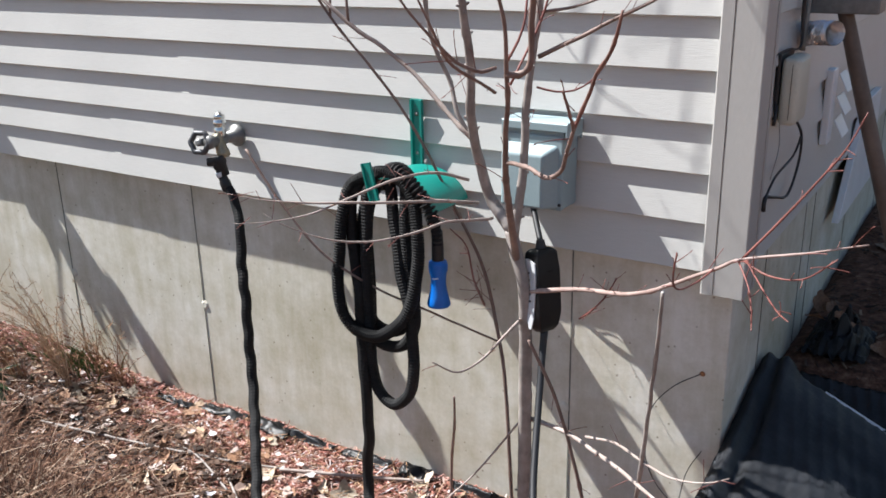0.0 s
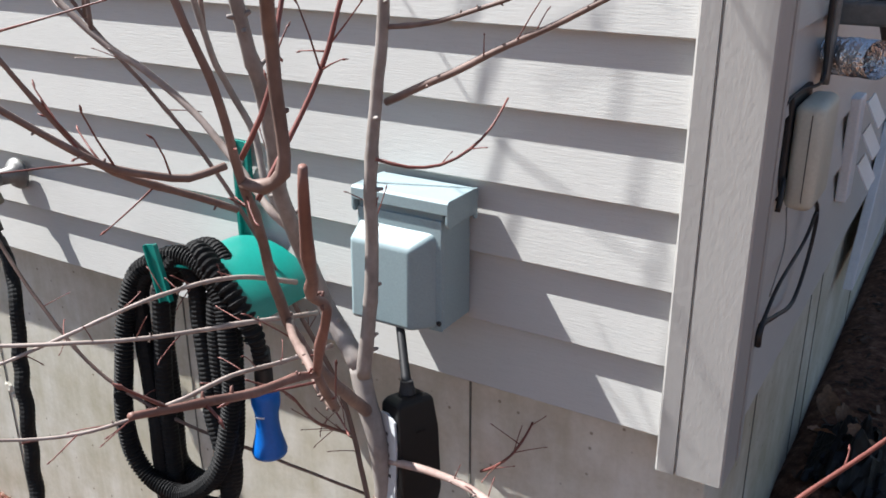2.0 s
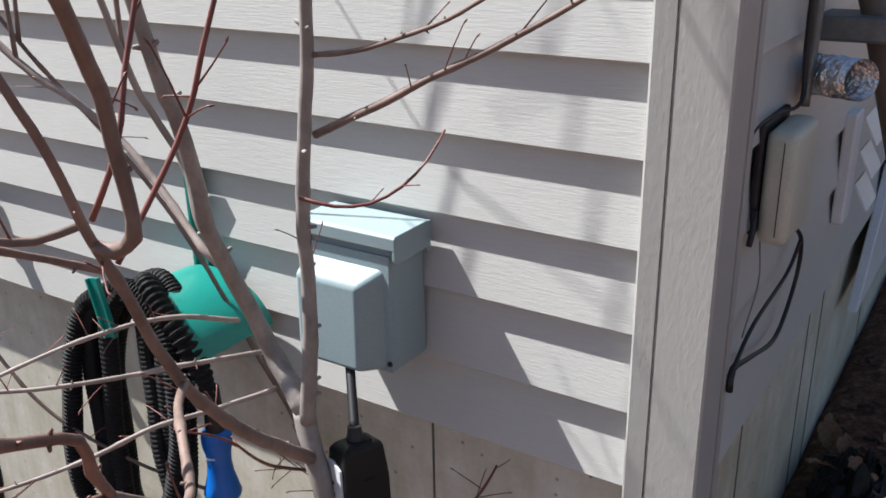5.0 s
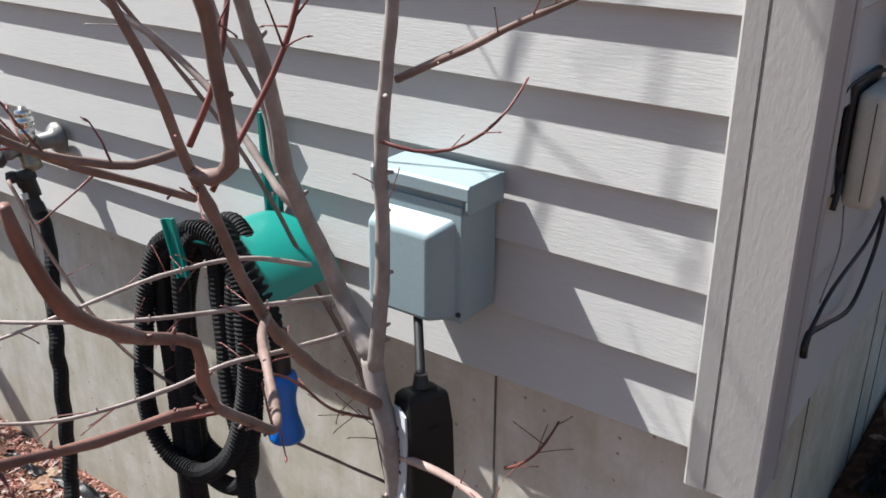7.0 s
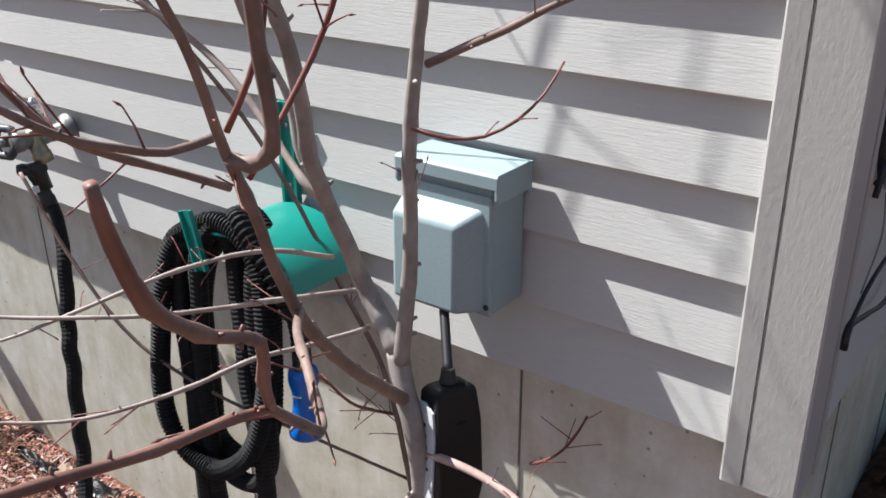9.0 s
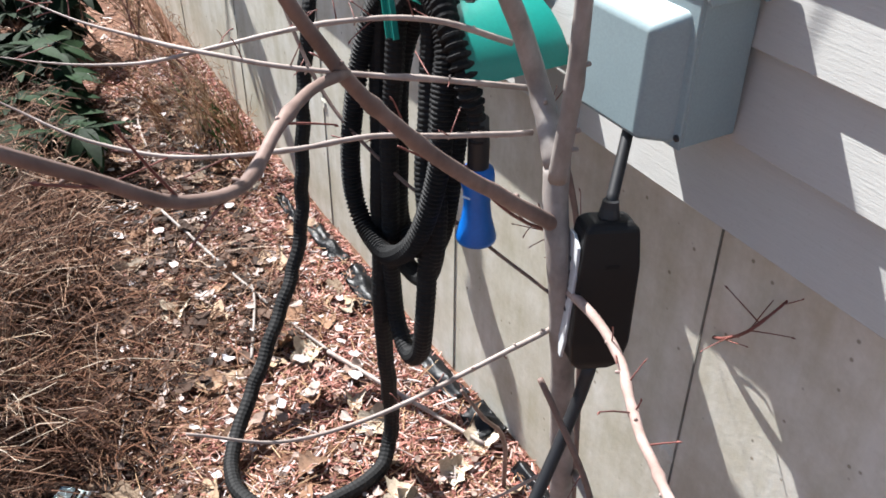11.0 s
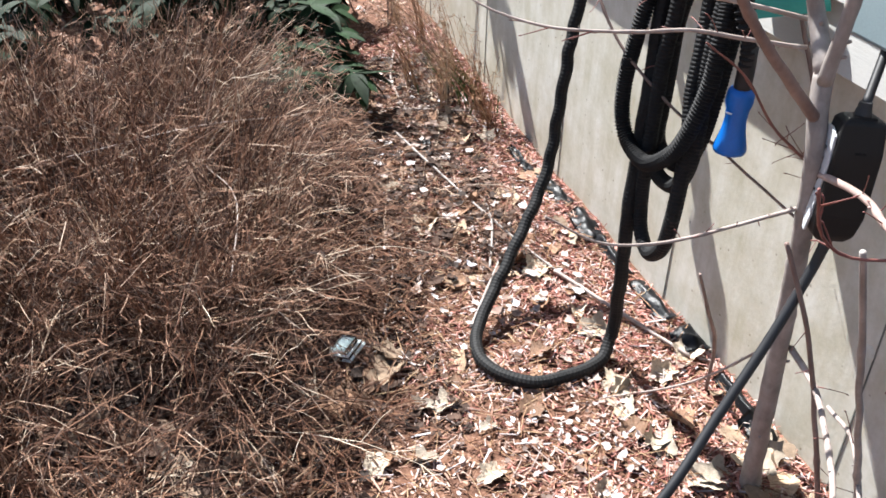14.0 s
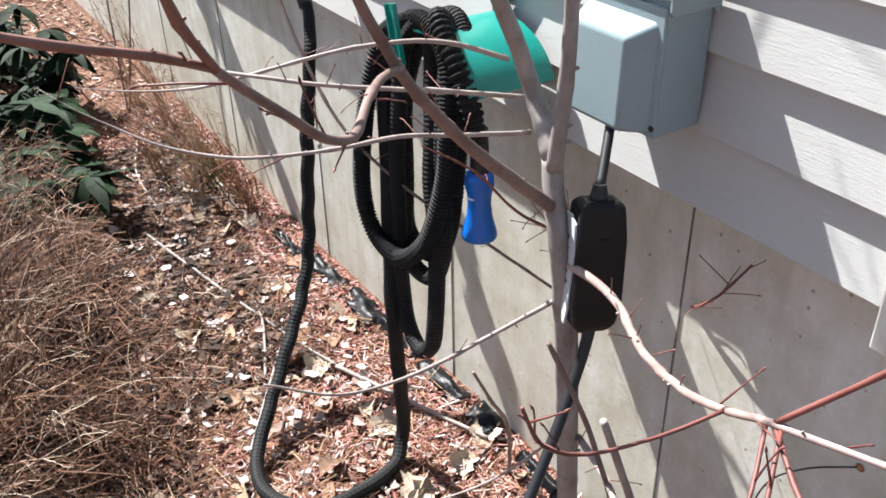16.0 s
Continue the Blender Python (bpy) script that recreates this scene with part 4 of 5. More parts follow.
twiglets(rows, 3, limb_ob, TWIG_RED, 89, (0.01, 0.03), 0.0008)
rows = [(-0.352, -0.195, -0.05, 0.0062), (-0.252, -0.229, -0.014, 0.0056), (-0.163, -0.273, 0.018, 0.0052), (-0.082, -0.326, 0.043, 0.0048), (0.0, -0.377, 0.081, 0.0043), (0.1, -0.445, 0.15, 0.0037), (0.166, -0.473, 0.195, 0.0033), (0.2, -0.482, 0.216, 0.003), (0.296, -0.47, 0.238, 0.002), (0.387, -0.45, 0.262, 0.0013)]
limb_ob = limb('branch', rows, TWIG_PINK, tree, 'long pinkish side branch', 10, 4, 41)
spurs(rows, 9, limb_ob, TWIG_PINK, 131, (0.001, 0.004))
twiglets(rows, 14, limb_ob, TWIG_RED, 91, (0.015, 0.05), 0.0008)
fork_twigs = [
    [(0.2, -0.482, 0.217, 0.0024), (0.255, -0.474, 0.292, 0.0021), (0.303, -0.48, 0.362, 0.0018), (0.34, -0.485, 0.42, 0.0014), (0.365, -0.49, 0.48, 0.001)],
    [(0.2, -0.482, 0.214, 0.0021), (0.25, -0.515, 0.206, 0.0018), (0.31, -0.55, 0.222, 0.0014), (0.36, -0.57, 0.27, 0.001)],
    [(0.192, -0.48, 0.212, 0.0018), (0.226, -0.535, 0.186, 0.0015), (0.248, -0.6, 0.168, 0.0012), (0.262, -0.655, 0.165, 0.0008)],
    [(0.206, -0.483, 0.216, 0.0019), (0.25, -0.552, 0.197, 0.0016), (0.29, -0.625, 0.192, 0.0013), (0.32, -0.69, 0.205, 0.0009)],
    [(0.15, -0.468, 0.185, 0.0017), (0.137, -0.52, 0.176, 0.0016), (0.124, -0.58, 0.18, 0.0015), (0.126, -0.622, 0.212, 0.0015), (0.138, -0.65, 0.268, 0.0014)],
]
for i, rows in enumerate(fork_twigs):
    limb_ob = limb('branch', rows, TWIG_RED, tree, '', 7, 2, 43 + i)
    twiglets(rows, 5, limb_ob, TWIG_RED, 193 + i, (0.01, 0.03), 0.0008)
rows = [(-0.362, -0.195, -0.116, 0.0038), (-0.349, -0.322, -0.120, 0.0032), (-0.331, -0.447, -0.115, 0.0026), (-0.318, -0.566, -0.088, 0.0020), (-0.314, -0.663, -0.024, 0.0015)]
limb_ob = limb('branch', rows, TWIG_PALE, tree, '', 7, 2, 49)
spurs(rows, 7, limb_ob, TWIG_PALE, 139, (0.001, 0.004))
twiglets(rows, 7, limb_ob, TWIG_RED, 99, (0.01, 0.03), 0.0008)
rows = extended([(-0.362, -0.135, -0.419, 0.0064), (-0.255, -0.169, -0.408, 0.0059), (-0.162, -0.219, -0.404, 0.0053), (-0.078, -0.272, -0.398, 0.0049), (-0.004, -0.328, -0.392, 0.0044)], 0.20, seed=51)
limb_ob = limb('branch', rows, TWIG_PALE, tree, 'pale dead shoot', 8, 2, 51)
spurs(rows, 7, limb_ob, TWIG_PALE, 141, (0.001, 0.004))
twiglets(rows, 7, limb_ob, TWIG_RED, 101, (0.02, 0.07), 0.0008)
rows = extended([(-0.189, -0.198, -0.387, 0.0039), (-0.108, -0.225, -0.365, 0.0036), (-0.030, -0.279, -0.354, 0.0033), (0.043, -0.338, -0.336, 0.0029)], 0.20, seed=53)
limb_ob = limb('branch', rows, TWIG_PALE, tree, '', 7, 1, 53)
spurs(rows, 7, limb_ob, TWIG_PALE, 143, (0.001, 0.004))
twiglets(rows, 4, limb_ob, TWIG_RED, 103, (0.02, 0.07), 0.0008)
rows = [(-0.37, -0.148, -0.4, 0.003), (-0.413, -0.159, -0.463, 0.0028), (-0.474, -0.186, -0.558, 0.0025), (-0.547, -0.227, -0.65, 0.0022), (-0.667, -0.320, -0.765, 0.0014)]
limb_ob = limb('branch', rows, TWIG_PALE, tree, '', 7, 2, 57)
spurs(rows, 7, limb_ob, TWIG_PALE, 147, (0.001, 0.004))
twiglets(rows, 8, limb_ob, TWIG_RED, 107, (0.01, 0.04), 0.0008)

# the crown goes on above: upright shoots that lean away from the corner
for i, (x0, y0, z0, dx) in enumerate(((-0.763, -0.287, 0.561, -0.22), (-0.552, -0.282, 0.577, -0.16), (-0.884, -0.201, 0.565, 0.0))):
    rows = [(x0, y0, z0, 0.0035), (x0 + dx * 0.15, y0 + 0.02, z0 + 0.25, 0.003), (x0 + dx * 0.5, y0 + 0.05, z0 + 0.65, 0.0024), (x0 + dx * 0.9, y0 + 0.07, z0 + 1.1, 0.002), (x0 + dx * 1.2, y0 + 0.08, z0 + 1.5, 0.0018)]
    shoot_ob = limb("branch", rows, BRANCH, tree, "", 7, 3, 140 + i, 0.03)
    twiglets(rows, 8, shoot_ob, TWIG_RED, 160 + i, (0.04, 0.16), 0.0013, (0.3, 1.0))

# thin shoots and cut stems that stand beside the trunk
shoot = thing("shoot", 'thin dark bare shoot rising behind the trunk', "shoot", "bare shoots by the tree")
rows = extended([(-0.475, -0.020, -0.830, 0.0056), (-0.492, -0.033, -0.411, 0.0053), (-0.523, -0.027, -0.235, 0.0049), (-0.564, -0.030, -0.072, 0.0045), (-0.626, -0.055, 0.075, 0.0041), (-0.686, -0.081, 0.215, 0.0038), (-0.748, -0.115, 0.344, 0.0036), (-0.816, -0.158, 0.458, 0.0034), (-0.884, -0.201, 0.565, 0.0032)], 1.30, seed=61)
limb_ob = limb('shoot_stem', rows, BRANCH, shoot, '', 9, 4, 61)
twiglets(rows, 19, limb_ob, TWIG_RED, 111, (0.02, 0.07), 0.0008)
rows = [(-1.122, -0.283, 0.230, 0.0035), (-1.016, -0.280, 0.097, 0.0033), (-0.905, -0.258, -0.029, 0.0032), (-0.784, -0.195, -0.124, 0.0030), (-0.656, -0.110, -0.203, 0.0030), (-0.523, -0.022, -0.285, 0.0029)]
limb_ob = limb('branch', rows, BRANCH, shoot, '', 7, 2, 71)
twiglets(rows, 4, limb_ob, TWIG_RED, 121, (0.02, 0.07), 0.0008)
rows = [(-0.614, 0.079, -0.246, 0.0036), (-0.524, -0.142, -0.069, 0.0026), (-0.470, -0.265, 0.062, 0.0019), (-0.454, -0.363, 0.138, 0.0013)]
limb_ob = limb('branch', rows, TWIG_RED, shoot, '', 7, 2, 73)
twiglets(rows, 11, limb_ob, TWIG_RED, 123, (0.02, 0.07), 0.0008)
rows = [(-0.469, 0.172, -0.345, 0.0037), (-0.332, 0.055, -0.216, 0.0029), (-0.253, 0.011, -0.136, 0.0023), (-0.222, 0.020, -0.084, 0.0019), (-0.225, 0.079, -0.057, 0.0016)]
limb_ob = limb('branch', rows, TWIG_RED, shoot, '', 7, 2, 75)
twiglets(rows, 11, limb_ob, TWIG_RED, 125, (0.02, 0.07), 0.0008)
shoot = thing("shoot", 'cut grey stem with a pale sawn top', "shoot", "bare shoots by the tree")
rows = [(0.078, -0.520, 0.145, 0.0034), (0.054, -0.457, 0.009, 0.0039), (0.018, -0.374, -0.173, 0.0045), (-0.036, -0.248, -0.433, 0.0056), (-0.075, -0.160, -0.600, 0.0052), (-0.100, -0.110, -0.830, 0.0060)]
limb_ob = limb('shoot_stem', rows, BARK, shoot, '', 9, 4, 63)
shoot = thing("shoot", 'short dead grey stem stub by the foundation', "shoot", "bare shoots by the tree")
rows = [(-0.536, -0.226, -0.359, 0.0028), (-0.579, -0.157, -0.488, 0.0036), (-0.647, -0.064, -0.656, 0.0047), (-0.665, -0.045, -0.830, 0.0042)]
limb_ob = limb('shoot_stem', rows, BRANCH, shoot, '', 9, 4, 65)
shoot = thing("shoot", 'broken grey stem with a splintered top', "shoot", "bare shoots by the tree")
rows = [(-0.317, -0.248, -0.146, 0.0041), (-0.272, -0.202, -0.294, 0.0043), (-0.238, -0.161, -0.473, 0.0047), (-0.213, -0.112, -0.690, 0.0052), (-0.205, -0.095, -0.830, 0.0053)]
limb_ob = limb('shoot_stem', rows, BRANCH, shoot, '', 9, 4, 67)
twiglets(rows, 5, limb_ob, TWIG_RED, 117, (0.02, 0.07), 0.0008)

# ---- ground cover ----
def strands(name, P, Rr, mat, parent=None, label="", sides=3):
    """Many thin tubes at once: P is (count, nodes, 3), Rr (count, nodes)."""
    N, K, _ = P.shape
    T = np.gradient(P, axis=1)
    T /= np.linalg.norm(T, axis=2, keepdims=True) + 1e-9
    ref = np.where(np.abs(T[..., 2:3]) > 0.9, np.array([1.0, 0, 0]), np.array([0, 0, 1.0]))
    A = np.cross(T, ref)
    A /= np.linalg.norm(A, axis=2, keepdims=True) + 1e-9
    B = np.cross(T, A)
    ang = 2 * np.pi * np.arange(sides) / sides
    V = P[:, :, None] + Rr[:, :, None, None] * (A[:, :, None] * np.cos(ang)[:, None] + B[:, :, None] * np.sin(ang)[:, None])
    base = (np.arange(N) * K * sides)[:, None, None]
    ring = (np.arange(K - 1) * sides)[None, :, None]
    k = np.arange(sides)[None, None, :]
    j = (k + 1) % sides
    a = base + ring + k
    b = base + ring + j
    F = np.stack([a, b, b + sides, a + sides], axis=-1).reshape(-1, 4)
    return raw(name, V.reshape(-1, 3).tolist(), F.tolist(), mat, parent, label, False)


rng = np.random.default_rng(4)


def heights(xy):
    return np.array([ground_height(x, y) for x, y in xy])


def scatter_boxes(name, xy, length, width, thick, mat, label, tilt=0.24, lift=0.004, category="mulch"):
    n = len(xy)
    yaw, pitch, rollv = rng.uniform(0, 2 * np.pi, n), rng.normal(0, tilt, n), rng.normal(0, tilt, n)
    cy, sy, cp, sp, cr, sr = np.cos(yaw), np.sin(yaw), np.cos(pitch), np.sin(pitch), np.cos(rollv), np.sin(rollv)
    X = np.stack([cy * cp, sy * cp, sp], 1)
    Y = np.stack([-sy * cr, cy * cr, sr], 1)
    Z = np.cross(X, Y)
    c = np.c_[xy, heights(xy) + lift + rng.uniform(0, 0.008, n)]
    corners = []
    for sx, sy2, sz in ((-1, -1, -1), (1, -1, -1), (1, 1, -1), (-1, 1, -1), (-1, -1, 1), (1, -1, 1), (1, 1, 1), (-1, 1, 1)):
        k = rng.uniform(0.25, 1.0, (n, 1))
        corners.append(c + X * (sx * length / 2)[:, None] * rng.uniform(0.8, 1.05, (n, 1)) + Y * (sy2 * width / 2)[:, None] * k + Z * (sz * thick / 2)[:, None])
    V = np.stack(corners, 1).reshape(-1, 3)
    q = np.array([(0, 3, 2, 1), (4, 5, 6, 7), (0, 1, 5, 4), (1, 2, 6, 5), (2, 3, 7, 6), (3, 0, 4, 7)])
    F = (np.arange(n)[:, None, None] * 8 + q[None]).reshape(-1, 4)
    return tagged(raw(name, V.tolist(), F.tolist(), mat), label, category, kind="stuff")


def spots(n, x0, x1, y0, y1):
    return np.c_[rng.uniform(x0, x1, n), rng.uniform(y0, y1, n)]



def cool(stops, k=1.0):
    """Weathered: a little greyer and pinker."""
    return [(p, (r * 0.96 * k, g * 1.03 * k, b * 1.22 * k)) for p, (r, g, b) in stops]


def warm(stops, k=1.0):
    return [(p, (r * k, g * k, b * k)) for p, (r, g, b) in stops]


CHIP_RED = island_mat("red_mulch", cool([(0.0, (0.12, 0.04, 0.028)), (0.25, (0.3, 0.1, 0.065)), (0.5, (0.47, 0.19, 0.125)), (0.75, (0.6, 0.32, 0.225)), (0.92, (0.66, 0.47, 0.36)), (1.0, (0.66, 0.57, 0.5))], 0.9))
CHIP_TAN = island_mat("tan_litter", cool([(0.0, (0.10, 0.055, 0.035)), (0.25, (0.3, 0.15, 0.09)), (0.5, (0.48, 0.27, 0.17)), (0.75, (0.54, 0.34, 0.22)), (0.92, (0.6, 0.44, 0.32)), (1.0, (0.62, 0.53, 0.45))], 0.88))
CHIP_PALE = island_mat("pale_litter", cool([(0.0, (0.14, 0.09, 0.065)), (0.3, (0.32, 0.21, 0.145)), (0.6, (0.5, 0.38, 0.29)), (0.85, (0.62, 0.52, 0.43)), (1.0, (0.66, 0.61, 0.56))], 0.92))
SPLINTER = island_mat("pale_splinter_wood", cool([(0.0, (0.4, 0.26, 0.18)), (0.5, (0.56, 0.43, 0.33)), (1.0, (0.7, 0.62, 0.53))], 0.82))
NEEDLE = island_mat("red_brown_needles", warm([(0.0, (0.04, 0.017, 0.01)), (0.45, (0.14, 0.06, 0.034)), (0.78, (0.3, 0.14, 0.08)), (1.0, (0.5, 0.33, 0.22))], 0.72))
STRAW = island_mat("dry_needles", [(0.0, (0.12, 0.06, 0.035)), (0.4, (0.28, 0.14, 0.08)), (0.75, (0.42, 0.26, 0.15)), (1.0, (0.5, 0.36, 0.22))])
BUSH = island_mat("dry_bush_twigs", warm([(0.0, (0.022, 0.01, 0.006)), (0.36, (0.08, 0.036, 0.021)), (0.62, (0.19, 0.09, 0.054)), (0.85, (0.38, 0.215, 0.137)), (1.0, (0.64, 0.5, 0.39))], 0.9), 0.75)
STRAW_PALE = island_mat("pale_straw", [(0.0, (0.3, 0.19, 0.12)), (0.5, (0.5, 0.37, 0.26)), (1.0, (0.68, 0.58, 0.47))], 0.7)
DARK_SHADE = island_mat("dark_shade_litter", [(0.0, (0.018, 0.01, 0.007)), (0.5, (0.05, 0.027, 0.018)), (0.9, (0.1, 0.058, 0.04)), (1.0, (0.26, 0.18, 0.125))])


def keep(xy, f):
    w = np.array([f(x, y) for x, y in xy])
    return xy[rng.uniform(0, 1, len(xy)) < w]


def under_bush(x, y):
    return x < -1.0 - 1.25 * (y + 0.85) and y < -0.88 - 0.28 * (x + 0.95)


def red_share(x, y):
    d = -y
    n = noise.noise((x * 2.1, y * 2.1, 8.0))
    return max(0.0, min(1.0, 1.2 - d / 0.62 + 0.8 * n))


p = keep(spots(46000, -3.0, 0.3, -1.0, 0.03), red_share)
scatter_boxes("red_mulch", p, rng.uniform(0.011, 0.046, len(p)) * rng.uniform(0.5, 1.2, len(p)), rng.uniform(0.002, 0.0072, len(p)) * rng.uniform(0.6, 1.0, len(p)), rng.uniform(0.001, 0.003, len(p)), CHIP_RED, "shredded red wood mulch along the foundation")
p = keep(spots(36000, -3.4, 0.9, -2.1, 0.02), lambda x, y: (1.0 - 0.62 * red_share(x, y)) * (0.15 if under_bush(x, y) else 0.5 if x < -0.68 - 1.0 * (y + 0.85) and y < -0.6 else 1.0))
scatter_boxes("wood_litter", p, rng.uniform(0.009, 0.042, len(p)) * rng.uniform(0.5, 1.25, len(p)), rng.uniform(0.002, 0.0085, len(p)) * rng.uniform(0.5, 1.0, len(p)), rng.uniform(0.0008, 0.0025, len(p)), CHIP_TAN, "tan bark chips and litter covering the bed")


def scatter_scraps(name, xy, size, mat, label, lift=0.008):
    """Torn bits of dry leaf: small curled patches with ragged edges."""
    n = len(xy)
    yaw, curl = rng.uniform(0, 2 * np.pi, n), rng.normal(0.0, 0.5, n)
    tx, ty = rng.normal(0, 0.35, n), rng.normal(0, 0.35, n)
    z0 = heights(xy) + lift + rng.uniform(0, 0.012, n)
    aspect = rng.uniform(0.45, 0.95, n)
    cols = []
    for j in range(4):
        for i in range(3):
            u = (i - 1.0) * 0.5 * (0.55 + 0.45 * (j in (1, 2))) + rng.uniform(-0.13, 0.13, n)
            w = ((j - 1.5) / 3.0 + rng.uniform(-0.1, 0.1, n)) * aspect
            z = curl * (u * u - 0.08) + tx * u + ty * w + rng.normal(0, 0.05, n)
            cols.append(np.stack([xy[:, 0] + size * (u * np.cos(yaw) - w * np.sin(yaw)), xy[:, 1] + size * (u * np.sin(yaw) + w * np.cos(yaw)), z0 + size * np.abs(z) * 0.9], -1))
    V = np.stack(cols, 1).reshape(-1, 3)
    q = np.array([(j * 3 + i, j * 3 + i + 1, j * 3 + i + 4, j * 3 + i + 3) for j in range(3) for i in range(2)])
    F = (np.arange(n)[:, None, None] * 12 + q[None]).reshape(-1, 4)
    return tagged(raw(name, V.tolist(), F.tolist(), mat, None, "", False), label, "leaf litter", kind="stuff")


p = keep(spots(2300, -2.6, 0.5, -1.5, 0.0), lambda x, y: 0.06 if under_bush(x, y) else 0.2 + 0.8 * max(0.0, noise.noise((x * 3.0, y * 3.0, 2.0)) * 2))
p = np.vstack([p, np.c_[rng.normal(-0.6, 0.15, 170), np.minimum(rng.normal(-0.32, 0.11, 170), -0.03)], np.c_[rng.normal(-1.55, 0.22, 150), np.minimum(rng.normal(-0.33, 0.1, 150), -0.05)]])
scatter_scraps("leaf_scraps", p, rng.uniform(0.007, 0.022, len(p)) * rng.uniform(0.6, 1.2, len(p)), CHIP_PALE, "pale and grey scraps of dry leaf on the mulch")
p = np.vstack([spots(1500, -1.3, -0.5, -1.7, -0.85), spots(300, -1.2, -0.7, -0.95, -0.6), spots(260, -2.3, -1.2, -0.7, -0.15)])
scatter_scraps("dark_scraps", p, rng.uniform(0.012, 0.032, len(p)), DARK_SHADE, "dark brown scraps of rotting leaf in the litter, deepened for shade", 0.006)
p = keep(spots(2200, -2.2, 0.3, -1.3, 0.0), lambda x, y: 0.0 if under_bush(x, y) else 0.3 + 0.7 * max(0.0, noise.noise((x * 2.6, y * 2.6, 5.0)) * 2))
scatter_boxes("pale_splinters", p, rng.uniform(0.015, 0.06, len(p)), rng.uniform(0.0015, 0.006, len(p)), rng.uniform(0.001, 0.0025, len(p)), SPLINTER, "pale weathered wood splinters on the mulch", 0.25, 0.01)
p = spots(7000, -6.5, -3.2, -3.0, 0.0)
scatter_boxes("far_litter", p, rng.uniform(0.015, 0.05, len(p)), rng.uniform(0.005, 0.02, len(p)), rng.uniform(0.001, 0.003, len(p)), CHIP_TAN, "brown leaf litter farther along the bed")
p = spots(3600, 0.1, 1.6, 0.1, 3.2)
scatter_boxes("shaded_litter", p, rng.uniform(0.01, 0.04, len(p)), rng.uniform(0.005, 0.015, len(p)), rng.uniform(0.001, 0.003, len(p)), DARK_SHADE, "brown litter round the corner, coloured darker for the shade")

lane = np.c_[rng.uniform(-2.7, -1.2, 1300), np.zeros(1300)]
lane[:, 1] = rng.uniform(-0.64, -0.16, 1300) - 0.1 * (lane[:, 0] + 1.9)
lane = keep(lane, lambda x, y: 0.35 + 0.65 * max(0.0, 1.6 * noise.noise((x * 4.0, y * 4.0, 11.0)) + 0.3))
scatter_scraps("rotting_scraps", lane, rng.uniform(0.012, 0.04, len(lane)), DARK_SHADE, "dark rotting leaf scraps beside the bush", 0.012)
p = keep(np.c_[rng.uniform(-2.6, -0.95, 420), rng.uniform(-0.66, -0.12, 420)], lambda x, y: 0.25 + 0.75 * max(0.0, 2.0 * noise.noise((x * 5.0, y * 5.0, 21.0))))
scatter_scraps("pale_scraps", p, rng.uniform(0.014, 0.036, len(p)), CHIP_PALE, "pale torn dry leaves between the bush and the mulch", 0.016)
# needles and straws
xy = keep(spots(9000, -2.7, 0.5, -2.0, 0.0), lambda x, y: 0.3 if under_bush(x, y) else 1.0)
n = len(xy)
yaw = rng.uniform(0, 2 * np.pi, n)
ln = rng.uniform(0.03, 0.09, n)
s = np.linspace(-0.5, 0.5, 4)
bend = rng.normal(0, 0.12, n)
z0 = heights(xy) + 0.008 + rng.uniform(0, 0.014, n)
P = np.stack([xy[:, :1] + (np.cos(yaw) * ln)[:, None] * s - (np.sin(yaw) * ln * bend)[:, None] * (s * s),
              xy[:, 1:] + (np.sin(yaw) * ln)[:, None] * s + (np.cos(yaw) * ln * bend)[:, None] * (s * s),
              z0[:, None] + (rng.normal(0, 0.10, n) * ln)[:, None] * s], -1)
tagged(strands("dry_needles", P, np.full((n, 4), 0.0008) * rng.uniform(0.7, 1.5, (n, 1)), STRAW), "dry brown needles and straw strewn on the bed", "needles", kind="stuff")


# dark rotting leaves under the bush; their colour also paints its inner shade
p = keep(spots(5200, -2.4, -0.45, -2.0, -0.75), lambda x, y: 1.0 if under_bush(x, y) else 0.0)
scatter_scraps("bush_litter", p, rng.uniform(0.018, 0.05, len(p)), DARK_SHADE, "dark leaf litter under the bush, deepened for its shade", 0.008)

# matted dry grass between the bush and the wall
n = 8000
gx = rng.uniform(-2.75, -0.95, n)
inner = np.minimum(-0.98 - 0.28 * (gx + 0.95), -0.85)
outer = np.where(gx < -1.25, -0.57 - 0.02 * (gx + 1.66), -0.64 - 0.35 * (gx + 1.0))
xy = np.c_[gx, inner + (outer - inner) * rng.uniform(0, 1, n) ** 1.3 + rng.normal(0, 0.04, n)]
foot = rng.uniform(-1.12, -0.72, n // 5)
xy = np.vstack([xy[: n - n // 5], np.c_[-1.08 - 1.25 * (foot + 0.85) + rng.uniform(-0.12, 0.4, n // 5), foot]])
near = np.hypot(xy[:, 0] + 1.0, xy[:, 1] + 0.8) < 0.13
xy[near, 0] -= 0.25
yaw, ln = rng.uniform(0, 2 * np.pi, n), rng.uniform(0.05, 0.13, n)
s = np.linspace(0, 1, 4)
rise = np.abs(rng.normal(0, 0.3, n))
P = np.stack([xy[:, :1] + (np.cos(yaw) * ln)[:, None] * s, xy[:, 1:] + (np.sin(yaw) * ln)[:, None] * s, (heights(xy) + 0.006)[:, None] + (rise * ln)[:, None] * np.sin(s * 2.2)], -1) + rng.normal(0, 0.003, (n, 4, 3))
tagged(strands("dry_grass", P, np.full((n, 4), 0.0011) * rng.uniform(0.6, 1.5, (n, 1)), NEEDLE), "matted brown dry grass beside the bush", "dry grass", kind="stuff")


